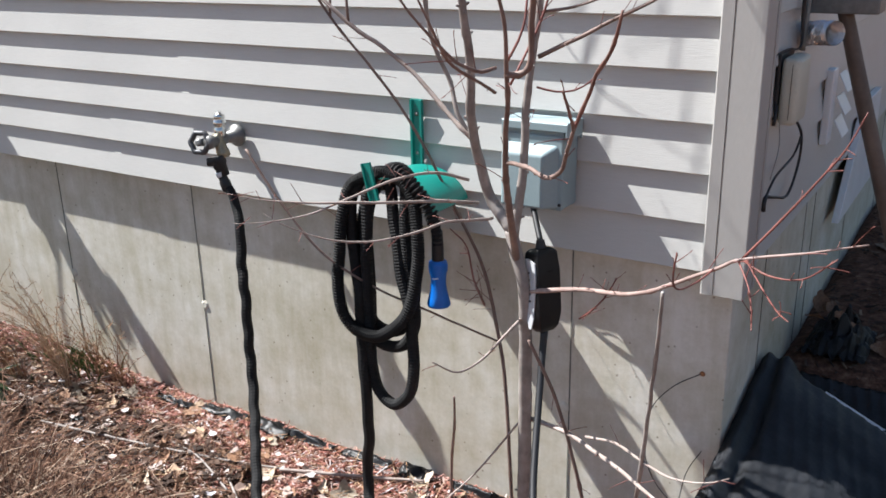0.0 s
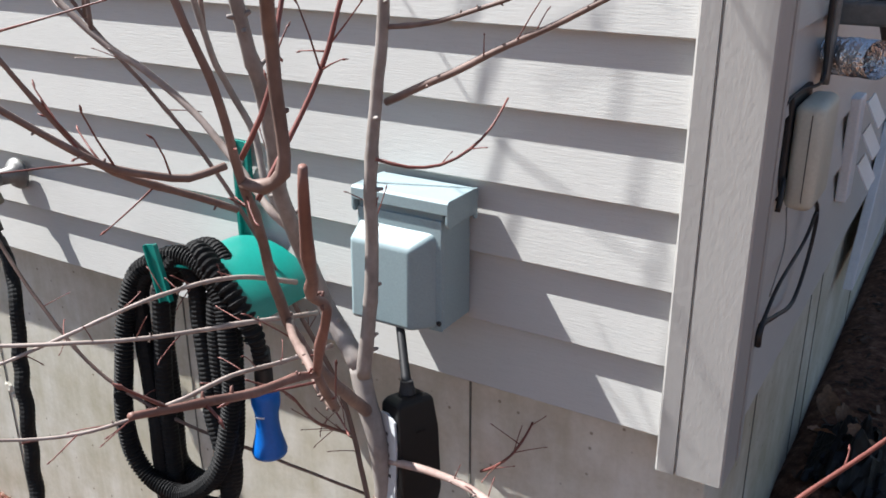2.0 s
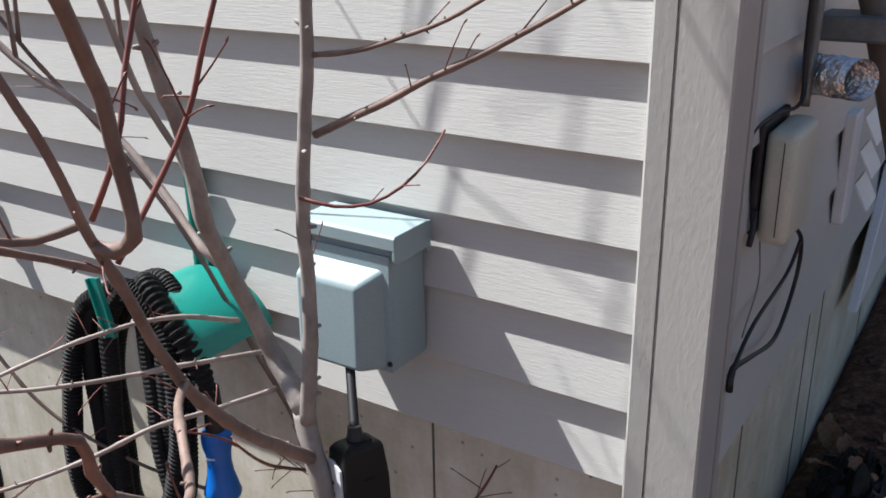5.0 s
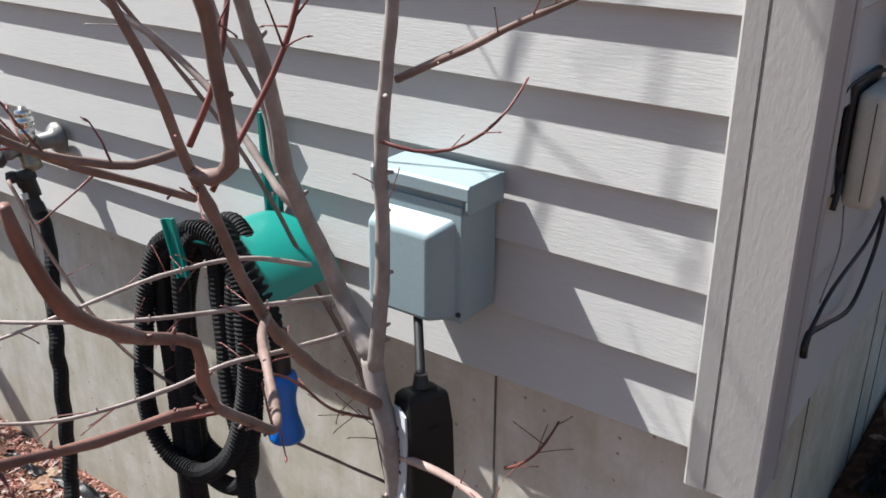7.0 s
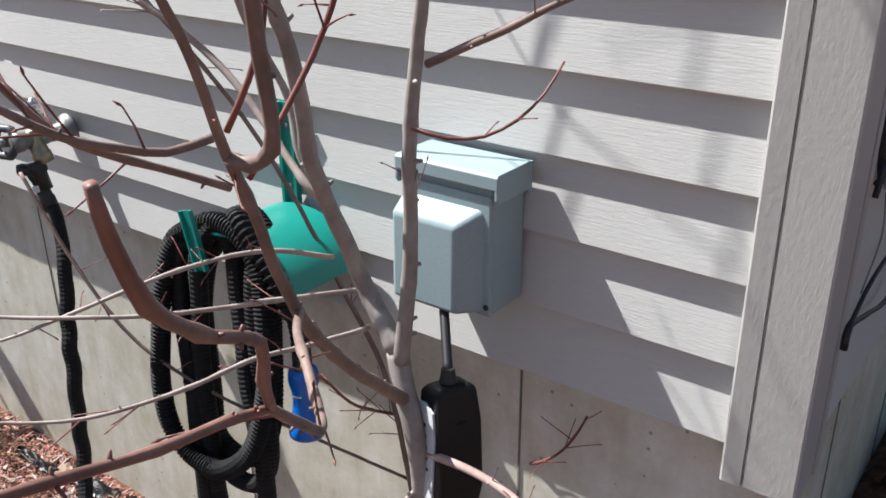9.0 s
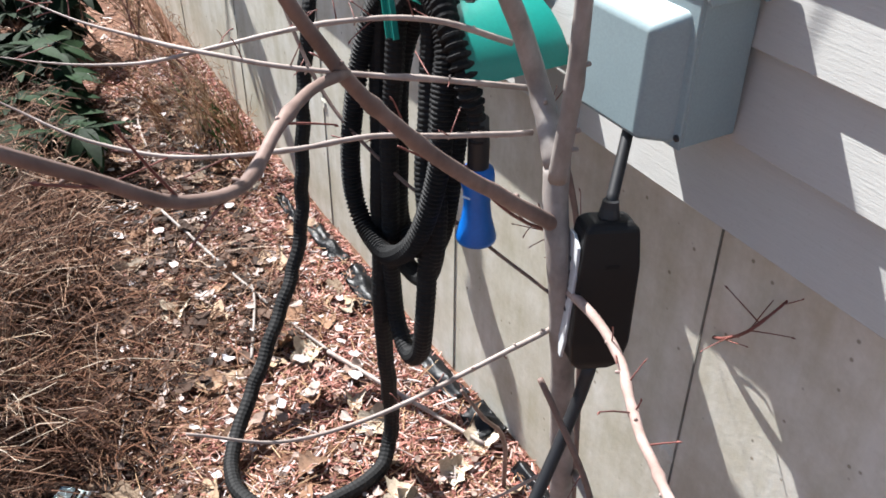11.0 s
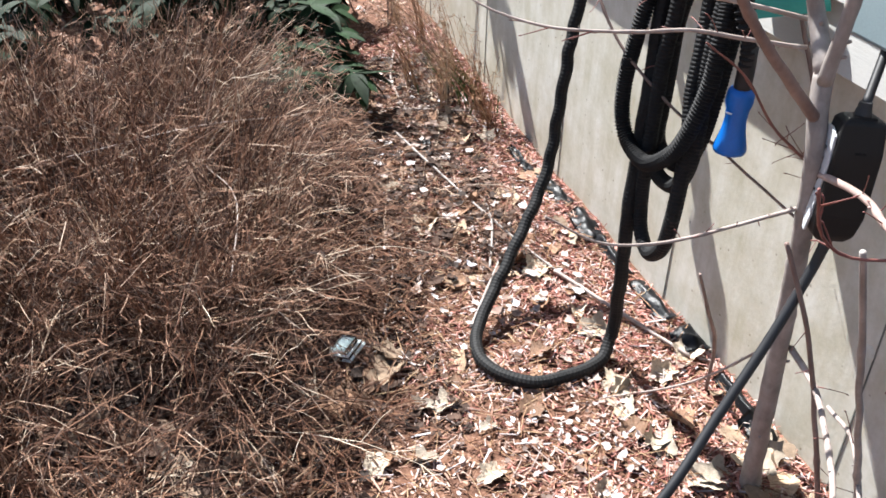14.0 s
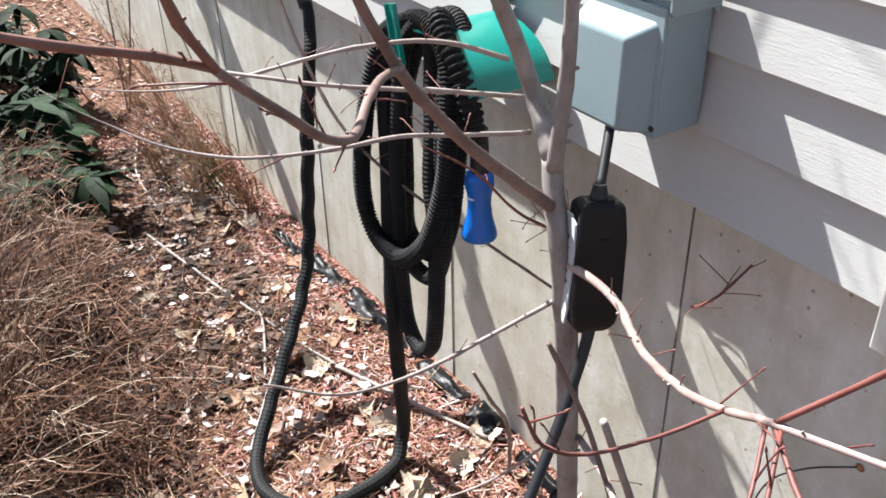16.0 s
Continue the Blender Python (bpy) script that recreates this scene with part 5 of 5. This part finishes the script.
n = 1000
xy = np.c_[rng.uniform(-2.7, -1.3, n), rng.uniform(-0.6, -0.14, n)]
yaw, ln = rng.uniform(0, 2 * np.pi, n), rng.uniform(0.06, 0.2, n)
s = np.linspace(-0.5, 0.5, 5)
P = np.stack([xy[:, :1] + (np.cos(yaw) * ln)[:, None] * s, xy[:, 1:] + (np.sin(yaw) * ln)[:, None] * s, np.repeat((heights(xy) + 0.016 + rng.uniform(0, 0.012, n))[:, None], 5, 1)], -1) + rng.normal(0, 0.003, (n, 5, 3))
tagged(strands("fallen_stalks", P, np.full((n, 5), 0.001) * rng.uniform(0.6, 1.5, (n, 1)), BUSH), "thin brown stalks fallen beside the bush", "dry grass", kind="stuff")

# taller dead grass where the bush thins out towards the wall
n = 3400
gx = rng.uniform(-2.8, -1.6, n)
xy = np.c_[gx, -0.62 - 0.04 * (gx + 1.66) - np.abs(rng.normal(0, 0.13, n))]
yaw, ln = rng.uniform(0, 2 * np.pi, n), rng.uniform(0.08, 0.2, n)
s = np.linspace(0, 1, 5)
rise = rng.uniform(0.15, 0.95, n)
P = np.stack([xy[:, :1] + (np.cos(yaw) * ln)[:, None] * s, xy[:, 1:] + (np.sin(yaw) * ln * 0.8)[:, None] * s, (heights(xy) + 0.004)[:, None] + (rise * ln)[:, None] * np.sin(s * 2.0)], -1) + rng.normal(0, 0.003, (n, 5, 3))
tagged(strands("dead_grass", P, np.full((n, 5), 0.0011) * rng.uniform(0.6, 1.5, (n, 1)), BUSH), "brown dead grass at the edge of the bush", "dry grass", kind="stuff")


# fallen leaves: lobed, curled blades
def leaf_mesh(seed, lobes, curl):
    r = random.Random(seed)
    n = 28
    verts, faces = [(0.0, 0.0, 0.0)], []
    for ring, k in ((0.5, 1), (1.0, 2)):
        for i in range(n):
            a = 2 * math.pi * i / n
            base = 0.5 * (1 + 0.2 * math.cos(lobes * a + 0.8 * math.sin(2 * a)) * (0.4 + 0.6 * abs(math.sin(a / 2)))) * (1 + 0.15 * r.uniform(-1, 1))
            x, y = base * ring * math.cos(a) * 1.0, base * ring * math.sin(a) * 0.72
            z = curl * (y * y * 1.6 - 0.25 * x * x) + 0.05 * ring * r.uniform(-1, 1)
            verts.append((x, y, z))
    for i in range(n):
        j = (i + 1) % n
        faces.append((0, 1 + i, 1 + j))
        faces.append((1 + i, 1 + n + i, 1 + n + j, 1 + j))
    me = bpy.data.meshes.new("fallen_leaf")
    me.from_pydata(verts, [], faces)
    me.materials.append(leaf_mats[seed % len(leaf_mats)])
    me.polygons.foreach_set("use_smooth", [True] * len(me.polygons))
    return me


leaf_mats = [rough_mat("tan_dry_leaf", (0.42, 0.29, 0.19), 0.7, 0.25, 9.0, 40.0, 0.4, rand=0.5, distance=0.01),
             rough_mat("pale_dry_leaf", (0.52, 0.43, 0.33), 0.65, 0.2, 9.0, 40.0, 0.4, rand=0.4, distance=0.01),
             rough_mat("brown_dry_leaf", (0.3, 0.16, 0.09), 0.7, 0.3, 9.0, 40.0, 0.4, rand=0.5, distance=0.01)]
leaf_meshes = [leaf_mesh(i, (5, 7, 3, 6, 5, 4)[i], (0.7, 1.1, 0.5, -0.6, 1.5, 0.9)[i]) for i in range(6)]
leaf_words = ["curled tan dry oak leaf lying on the mulch", "pale papery dry leaf lying on the mulch", "dark brown dry leaf lying on the mulch"]
rl = random.Random(12)


def drop_leaf(x, y, size, kind, yaw=None, tilt=0.24, lift=0.012):
    ob = new("fallen_leaf", leaf_meshes[kind])
    ob.matrix_world = Matrix.Translation((x, y, ground_height(x, y) + lift)) @ Euler((rl.gauss(0, tilt), rl.gauss(0, tilt), rl.uniform(0, 6.28) if yaw is None else yaw)).to_matrix().to_4x4() @ Matrix.Diagonal((size, size, size, 1))
    tagged(ob, leaf_words[kind % 3], "leaf", "fallen leaves")


for x, y, size, kind in ((-0.94, -0.2, 0.085, 1), (-0.79, -0.02, 0.09, 1), (-0.8, -0.69, 0.06, 4), (-0.83, -0.85, 0.13, 2), (-0.725, -1.05, 0.09, 3), (-0.79, -1.3, 0.08, 4), (-2.17, -0.16, 0.09, 1), (-1.5, -0.45, 0.08, 0), (-1.35, -0.06, 0.07, 3), (-0.92, -0.56, 0.07, 0), (-0.5, -0.06, 0.09, 3), (-0.33, -0.1, 0.1, 0), (-0.42, -0.2, 0.09, 1), (-0.28, -0.03, 0.09, 3), (-0.36, -0.05, 0.08, 0), (-0.45, -0.03, 0.09, 4),
                         (-0.92, -1.386, 0.1, 0), (-0.77, -1.24, 0.1, 4), (-0.73, -1.02, 0.12, 0), (-0.92, -0.92, 0.09, 4), (-0.85, -0.86, 0.12, 2), (-0.91, -0.8, 0.1, 2), (-0.98, -0.7, 0.1, 0), (-0.43, -0.17, 0.08, 1),
                         (-0.72, -0.45, 0.075, 2), (-1.18, -1.0, 0.12, 0), (-0.76, -1.43, 0.1, 2), (-0.66, -0.26, 0.075, 1), (-0.55, -0.24, 0.08, 4), (-0.59, -0.27, 0.07, 5), (-0.89, -0.36, 0.07, 5), (-0.456, -0.01, 0.1, 0), (-0.43, -0.07, 0.1, 1)):
    drop_leaf(x, y, size, kind)
for _ in range(95):
    x, y = rl.uniform(-2.5, 0.2), -abs(rl.gauss(0.35, 0.5)) - 0.01
    drop_leaf(x, y, rl.uniform(0.035, 0.085), rl.randrange(6))
for _ in range(34):
    drop_leaf(rl.uniform(-2.2, -1.2), rl.uniform(-0.5, -0.12), rl.uniform(0.05, 0.1), rl.choice((0, 1, 2, 3, 2, 5)))
for _ in range(26):
    drop_leaf(rl.uniform(0.2, 1.2), rl.uniform(0.3, 2.6), rl.uniform(0.05, 0.1), rl.randrange(6))

# sticks on the bed
stick_rows = [[(-2.08, -0.4), (-1.72, -0.32), (-1.36, -0.24), (-1.19, -0.195)], [(-1.19, -0.195), (-0.95, -0.1), (-0.765, -0.03)], [(-1.02, -0.495), (-1.16, -0.4), (-1.31, -0.3)], [(-2.27, -0.41), (-2.2, -0.2), (-2.13, -0.01)],
              [(-1.82, -0.76), (-1.92, -0.6), (-2.02, -0.42)], [(-2.75, -0.22), (-2.5, -0.3), (-2.2, -0.32)], [(-1.25, -0.36), (-1.45, -0.28), (-1.6, -0.25)], [(-1.1, -0.7), (-1.3, -0.62), (-1.42, -0.6)]]
for i, rws in enumerate(stick_rows):
    r0 = (0.0048, 0.0055, 0.0042, 0.003, 0.0028, 0.004, 0.0035, 0.003)[i]
    st = thing("stick", "thin dry bare stick lying on the mulch", "stick", "sticks on the bed")
    limb("stick_wood", [(x, y, ground_height(x, y) + 0.02 + 0.004 * (k % 2), r0 * (1 - 0.12 * k)) for k, (x, y) in enumerate(rws)], TWIG_PALE if i % 2 else BARK, st, "", 8, 3, 80 + i)

# torn black landscape film showing along the foot of the wall
film = thing("landscape_film", "torn black landscape film poking out along the foundation", "plastic film")
for i, (x, y, w) in enumerate(((-1.81, -0.045, 0.17), (-1.6, -0.02, 0.2), (-1.38, -0.015, 0.16), (-1.22, -0.005, 0.19), (-1.0, 0.0, 0.18), (-0.83, 0.005, 0.1), (-0.61, 0.0, 0.15), (-1.95, -0.32, 0.12), (-0.5, -0.01, 0.09))):
    sd, wide = i * 3.7, 0.035 + 0.016 * (i * 7 % 3)

    def crumple(u, v, x=x, y=y, w=w, sd=sd, wide=wide):
        px, py = x + (u - 0.5) * w, y + (v - 0.5) * wide
        ragged = noise.noise((u * 3 + sd, 0.0, v * 1.5))
        return ground_height(px, py) + 0.012 + 0.022 * math.sin(v * 3.14) * (0.5 + ragged) + 0.009 * noise.noise((u * 4 + sd, v * 3, 2.0))
    part("film_scrap", sheet_bm(x - w / 2, x + w / 2, y - wide / 2, y + wide / 2, crumple, 14, 0.0012), FILM, film, "", True)

# large dry leaves at the foot of the bush
for x, y, size, kind, yaw in ((-0.715, -1.1, 0.125, 0, 1.9), (-0.83, -0.86, 0.115, 2, 0.5), (-0.94, -0.73, 0.1, 0, 2.4), (-0.73, -0.975, 0.07, 2, 1.2), (-0.91, -0.93, 0.06, 1, 0.2), (-0.66, -0.83, 0.065, 1, 2.9)):
    drop_leaf(x, y, size, kind, yaw, 0.2, 0.018)

# small block of clear glass
glass = thing("glass_block", "small clear stepped glass block lying on the mulch", "glass block")
gz = ground_height(-1.02, -0.81) + 0.036
GM = Matrix.Translation((-1.02, -0.81, gz)) @ Euler((radians(16), radians(-20), radians(35))).to_matrix().to_4x4()
for half, z0, z1, mat in ((0.032, -0.016, -0.010, FROSTED), (0.028, -0.0095, -0.004, GLASS), (0.0285, -0.0035, 0.000, FROSTED), (0.024, 0.0005, 0.014, GLASS)):
    part("glass_layer", moved(box_bm((-half, -half, z0), (half, half, z1), 0.0012), GM), mat, glass)

# ---- dry brown bush ----
bush = thing("dry_bush", "sprawling dry brown bush of fine leafless twigs", "bush", at=(0, 0, 0))


def in_bush(x, y):
    return math.hypot(x + 1.0, y + 0.8) > 0.3 and x < -1.2 - 1.15 * (y + 0.85) and y < -0.88 + 0.06 * (x + 1.5)


def bush_strands(n, nodes, r, seed, length, height, crowns):
    """Fountains of fine stems: steep in the middle of a crown, arching outwards at its rim."""
    g = np.random.default_rng(seed)
    k = g.integers(0, len(crowns), n)
    root = crowns[k] + g.normal(0, 0.03, (n, 2))
    az = np.where(g.uniform(0, 1, n) < 0.62, np.arctan2(root[:, 1] + 1.45, root[:, 0] + 1.95) + g.normal(0, 0.55, n), g.uniform(0, 2 * np.pi, n))
    steep = g.uniform(0.0, 1.0, n) ** 0.8
    ln = g.uniform(*length, n)
    t = np.linspace(0, 1, nodes)
    out = ln * (1.0 - 0.6 * steep)
    inner = np.clip((-1.06 - 1.25 * (root[:, 1] + 0.85) - root[:, 0]) / 0.5, 0.0, 1.0)
    top = height * (0.66 + 0.49 * inner) * (0.45 + 0.55 * steep) * g.uniform(0.7, 1.1, n)
    z = heights(root)[:, None] + 0.008 + top[:, None] * (1.25 * t - (0.25 + 0.55 * (1 - steep[:, None])) * t ** 2.4)
    wig = g.normal(0, 0.0048, (n, nodes, 3)).cumsum(axis=1)
    wig[:, 0] = 0
    P = np.stack([root[:, :1] + (np.cos(az) * out)[:, None] * t, root[:, 1:] + (np.sin(az) * out)[:, None] * t, z], -1) + wig
    return P, np.linspace(1.0, 0.45, nodes)[None] * r * g.uniform(0.6, 1.4, (n, 1)), g


def forks(P, m, lo, hi, spread, length, nodes, g):
    """Straight side twigs that leave the stems at a sharp angle."""
    i, j = g.integers(0, len(P), m), g.integers(lo, hi, m)
    start, d = P[i, j], P[i, np.minimum(j + 1, P.shape[1] - 1)] - P[i, j - 1]
    d = d / (np.linalg.norm(d, axis=1, keepdims=True) + 1e-9) + g.normal(0, spread, (m, 3))
    d[:, 2] += 0.05
    d /= np.linalg.norm(d, axis=1, keepdims=True)
    s = np.linspace(0, 1, nodes)
    return start[:, None] + d[:, None] * (g.uniform(*length, m)[:, None] * s)[..., None] + g.normal(0, 0.0025, (m, nodes, 3)) * s[None, :, None]


gc = np.random.default_rng(19)
crowns = np.array([(x, y) for x, y in np.c_[gc.uniform(-2.3, -0.5, 145), gc.uniform(-2.1, -0.5, 145)] if in_bush(x, y)])
P, Rr, g = bush_strands(4800, 9, 0.0015, 21, (0.24, 0.52), 0.44, crowns)
tagged(strands("stem_mass", P, Rr, BUSH, bush), kind="stuff")
Q = forks(P, 16500, 2, 9, 0.58, (0.04, 0.13), 4, g)
tagged(strands("twig_mass", Q, np.linspace(1, 0.5, 4)[None] * 0.00095 * g.uniform(0.6, 1.4, (len(Q), 1)), BUSH, bush), kind="stuff")
Q2 = forks(Q, 28000, 1, 4, 0.75, (0.015, 0.06), 3, g)
tagged(strands("sprig_mass", Q2, np.linspace(1, 0.5, 3)[None] * 0.00075 * g.uniform(0.6, 1.4, (len(Q2), 1)), BUSH, bush), kind="stuff")
P2, R2, g2 = bush_strands(340, 9, 0.0014, 33, (0.24, 0.52), 0.44, crowns)
tagged(strands("pale_cane_mass", P2, R2, STRAW_PALE, bush), kind="stuff")
Q3 = forks(P2, 1900, 3, 9, 0.6, (0.03, 0.11), 4, g2)
tagged(strands("pale_sprig_mass", Q3, np.linspace(1, 0.5, 4)[None] * 0.0009 * g2.uniform(0.6, 1.4, (len(Q3), 1)), STRAW_PALE, bush), kind="stuff")

# a few pale arching canes in the bush
for i, c in enumerate((((-1.9, -0.75), (-1.75, -1.05), (-1.72, -1.4), 0.3), ((-1.25, -1.35), (-1.4, -1.2), (-1.55, -1.2), 0.2), ((-1.1, -1.05), (-1.35, -1.0), (-1.6, -1.05), 0.28))):
    (x0, y0), (x1, y1), (x2, y2), hh = c
    cane = tube("cane", [(x0, y0, GROUND_Z + hh * 0.75, 0.0019), (x1, y1, GROUND_Z + hh, 0.0017), (x2, y2, GROUND_Z + hh * 0.9, 0.0013)], TWIG_PALE, bush, "", 7)

# ---- evergreen shrub with broad leaves ----
EVERGREEN = rough_mat("glossy_green_leaf", (0.015, 0.036, 0.013), 0.66, 0.35, 12.0, 60.0, 0.2, rand=0.6, spec=0.12)
shrub = thing("evergreen_shrub", "low evergreen shrub with broad dark glossy leaves", "shrub")


def blade(seed, curl):
    nn, verts, faces = 9, [], []
    for i in range(nn + 1):
        t = i / nn
        w = 0.17 * math.sin(math.pi * min(1.0, t ** 0.85)) ** 0.8 + 0.004
        zc = -curl * t * t
        for k, e in ((-1, 0.06), (0, 0.0), (1, 0.06)):
            verts.append((t, k * w, zc + e * w * 2.2))
    for i in range(nn):
        for k in range(2):
            a = i * 3 + k
            faces.append((a, a + 3, a + 4, a + 1))
    me = bpy.data.meshes.new("leaf")
    me.from_pydata(verts, [], faces)
    me.materials.append(EVERGREEN)
    me.polygons.foreach_set("use_smooth", [True] * len(me.polygons))
    return me


blades = [blade(i, c) for i, c in enumerate((0.15, 0.35, 0.55))]
re = random.Random(5)
clusters = []
for _ in range(190):
    x, y = re.uniform(-4.3, -2.78), re.uniform(-1.9, -0.4)
    dome = 1 - (max(-0.6, min(0.6, x + 3.4)) / 0.75) ** 2 * 0.6 - ((y + 1.0) / 0.85) ** 2 * 0.5
    clusters.append((x, y, GROUND_Z + 0.06 + max(0.04, dome) * re.uniform(0.12, 0.5)))
for _ in range(9):
    clusters.append((re.uniform(-3.7, -3.05), re.uniform(-0.5, -0.3), GROUND_Z + re.uniform(0.15, 0.4)))
for _ in range(34):
    clusters.append((re.uniform(-3.1, -2.24), re.uniform(-0.74, -0.44), GROUND_Z + re.uniform(0.04, 0.2)))
for wx, wz, k in ((-2.47, -0.292, 0.125), (-2.187, -0.492, 0.205)):
    clusters.append((wx - 3.9 * k, 0.042 - k, wz + 5.2 * k))
clusters.sort(key=lambda c: -c[0] - 0.4 * c[1])
rest_v, rest_f = [], []
for n_c, (x, y, z) in enumerate(clusters):
    tube("stem", [(x + re.uniform(-0.12, 0.02), y + re.uniform(-0.1, 0.1), GROUND_Z, 0.004), (x - 0.03, y, (z + GROUND_Z) / 2, 0.0035), (x, y, z, 0.0028)], BRANCH, shrub, "", 6)
    for k in range(10):
        size = re.uniform(0.085, 0.15)
        mw = Matrix.Translation((x, y, z)) @ Euler((re.gauss(0, 0.3), re.uniform(-0.3, 0.8), k * 0.63 + re.uniform(-0.3, 0.3))).to_matrix().to_4x4() @ Matrix.Diagonal((size, size, size, 1))
        me = blades[re.randrange(3)]
        if n_c < 29:
            ob = new("leaf", me)
            ob.parent = shrub
            ob.matrix_world = mw
        else:
            o = len(rest_v)
            rest_v += [mw @ v.co for v in me.vertices]
            rest_f += [tuple(o + i for i in q.vertices) for q in me.polygons]
tagged(raw("foliage", rest_v, rest_f, EVERGREEN, shrub, "", True), kind="stuff")

# ---- dead weeds against the wall ----
for i, (x, y, hgt) in enumerate(((-2.2, -0.04, 0.38), (-2.34, -0.1, 0.46), (-2.06, -0.05, 0.26), (-2.24, -0.16, 0.34), (-2.45, -0.22, 0.34), (-2.5, -0.04, 0.4), (-2.85, -0.06, 0.5), (-3.1, -0.1, 0.6))):
    g = np.random.default_rng(90 + i)
    nn = 26
    az, t = g.uniform(0, 2 * np.pi, nn), np.linspace(0, 1, 6)
    lean, L = g.uniform(0.1, 0.9, nn), hgt * g.uniform(0.5, 1.15, nn)
    base = np.array([x, y, ground_height(x, y)]) + np.c_[g.normal(0, 0.03, nn), -np.abs(g.normal(0, 0.02, nn)), np.zeros(nn)]
    P = base[:, None] + np.stack([(np.cos(az) * lean * L)[:, None] * t ** 1.6, -np.abs(np.sin(az) * lean * L)[:, None] * t ** 1.6, L[:, None] * t * (1 - 0.15 * t)], -1)
    weed = thing("dead_weed", "clump of dead straw-coloured weed stalks by the wall", "weed", "dead weeds by the wall")
    tagged(strands("stalk_mass", P, np.linspace(1, 0.4, 6)[None] * 0.0016 * g.uniform(0.6, 1.4, (nn, 1)), STRAW_PALE if i % 2 else STRAW, weed), kind="stuff")
    m = 150
    ii, jj = g.integers(0, nn, m), g.integers(3, 6, m)
    d = g.normal(0, 1, (m, 3))
    d /= np.linalg.norm(d, axis=1, keepdims=True)
    Q = P[ii, jj][:, None] + d[:, None] * (g.uniform(0.01, 0.035, m)[:, None] * np.linspace(0, 1, 3))[..., None]
    tagged(strands("sprig_mass", Q, np.full((m, 3), 0.0008), STRAW, weed), kind="stuff")


# ---- fresh green sprouts at the foot of the wall ----
SPROUT = rough_mat("green_sprout", (0.06, 0.11, 0.03), 0.6, 0.3, 20.0, 90.0, 0.2, spec=0.25)
sprouts = thing("sprouts", "low green weed sprouts at the foot of the wall", "weed")
g = np.random.default_rng(77)
nn = 46
base = np.c_[g.normal(-2.3, 0.09, nn), -np.abs(g.normal(0.05, 0.05, nn))]
az, t, L = g.uniform(0, 2 * np.pi, nn), np.linspace(0, 1, 5), g.uniform(0.06, 0.2, nn)
P = np.stack([base[:, :1] + (np.cos(az) * L * 0.6)[:, None] * t ** 1.5, base[:, 1:] - np.abs(np.sin(az) * L * 0.5)[:, None] * t ** 1.5, heights(base)[:, None] + L[:, None] * t * (1 - 0.3 * t)], -1)
tagged(strands("blade_mass", P, np.array([1.0, 1.3, 1.2, 0.8, 0.2])[None] * 0.0022 * g.uniform(0.6, 1.4, (nn, 1)), SPROUT, sprouts), kind="stuff")

# ---- rusty tie end and loose wire on the foundation ----
tie = thing("form_tie", "rusted broken form tie end in the concrete", "form tie")
part("tie_end", moved(lathe_bm([(0.007, 0.0), (0.005, 0.002), (0.003, 0.004), (0.001, 0.0045)], 9), pose(0.01, 0.041, -0.277, 90, 0, 0)), RUST_RED, tie, "", True)
for x, z in ((-2.396, -0.446), (-1.700, -0.439), (-0.353, -0.467)):
    lump = thing("tie_patch", "rough concrete lump over a form tie in the foundation", "concrete patch", "form tie patches")
    part("lump", moved(lathe_bm([(0.019, 0.0), (0.016, 0.002), (0.01, 0.0045), (0.003, 0.004)], 7), pose(x, 0.0425, z, 90, 20, 0)), CONCRETE, lump)
wire = thing("loose_wire", "thin dark wire curling out of the foundation wall", "wire")
tube("strand", [(0.008, 0.038, -0.276, 0.0014), (-0.045, 0.012, -0.308, 0.0014), (-0.092, 0.006, -0.367, 0.0014), (-0.113, 0.006, -0.437, 0.0014), (-0.113, 0.008, -0.511, 0.0014), (-0.086, 0.01, -0.586, 0.0014), (-0.038, 0.012, -0.638, 0.0014), (0.02, 0.016, -0.67, 0.0014)], CABLE, wire, sides=6)
tube("strand", [(-0.023, 0.03, -0.645, 0.0013), (-0.007, 0.03, -0.552, 0.0013), (0.024, 0.036, -0.485, 0.0013)], CABLE, wire, sides=6)

# ---- rubbish behind the black sheet ----
bag = thing("plastic_bag", "crumpled dark plastic bag with dry leaves by the side wall", "plastic bag")


def bag_height(u, v):
    return ground_height(0.2, 1.2) + 0.01 + 0.13 * math.sin(u * math.pi) * math.sin(v * math.pi) * (0.6 + 0.7 * abs(noise.noise((u * 5, v * 5, 9.0)))) + 0.02 * noise.noise((u * 11, v * 11, 4.0))


part("bag_film", sheet_bm(0.12, 0.3, 0.72, 0.98, bag_height, 26, 0.002), FILM, bag, "", False)
for x, y, size, kind in ((0.13, 0.95, 0.07, 2), (0.17, 0.9, 0.06, 5), (0.22, 0.82, 0.07, 2), (0.33, 0.86, 0.08, 5), (0.14, 0.8, 0.06, 2), (0.38, 1.05, 0.09, 0)):
    drop_leaf(x, y, size, kind, None, 0.4, 0.1 if x < 0.28 else 0.02)
strip = thing("metal_strip", "white metal trim strip lying along the plastic sheet", "trim strip")
part("strip_metal", moved(prism_bm([(-0.02, 0.0), (0.02, 0.0), (0.02, 0.012), (0.018, 0.012), (0.018, 0.002), (-0.02, 0.002)], "x", -0.14, 0.2), pose(0.36, 0.475, -0.535, -30, 27, 4)), WHITE, strip)
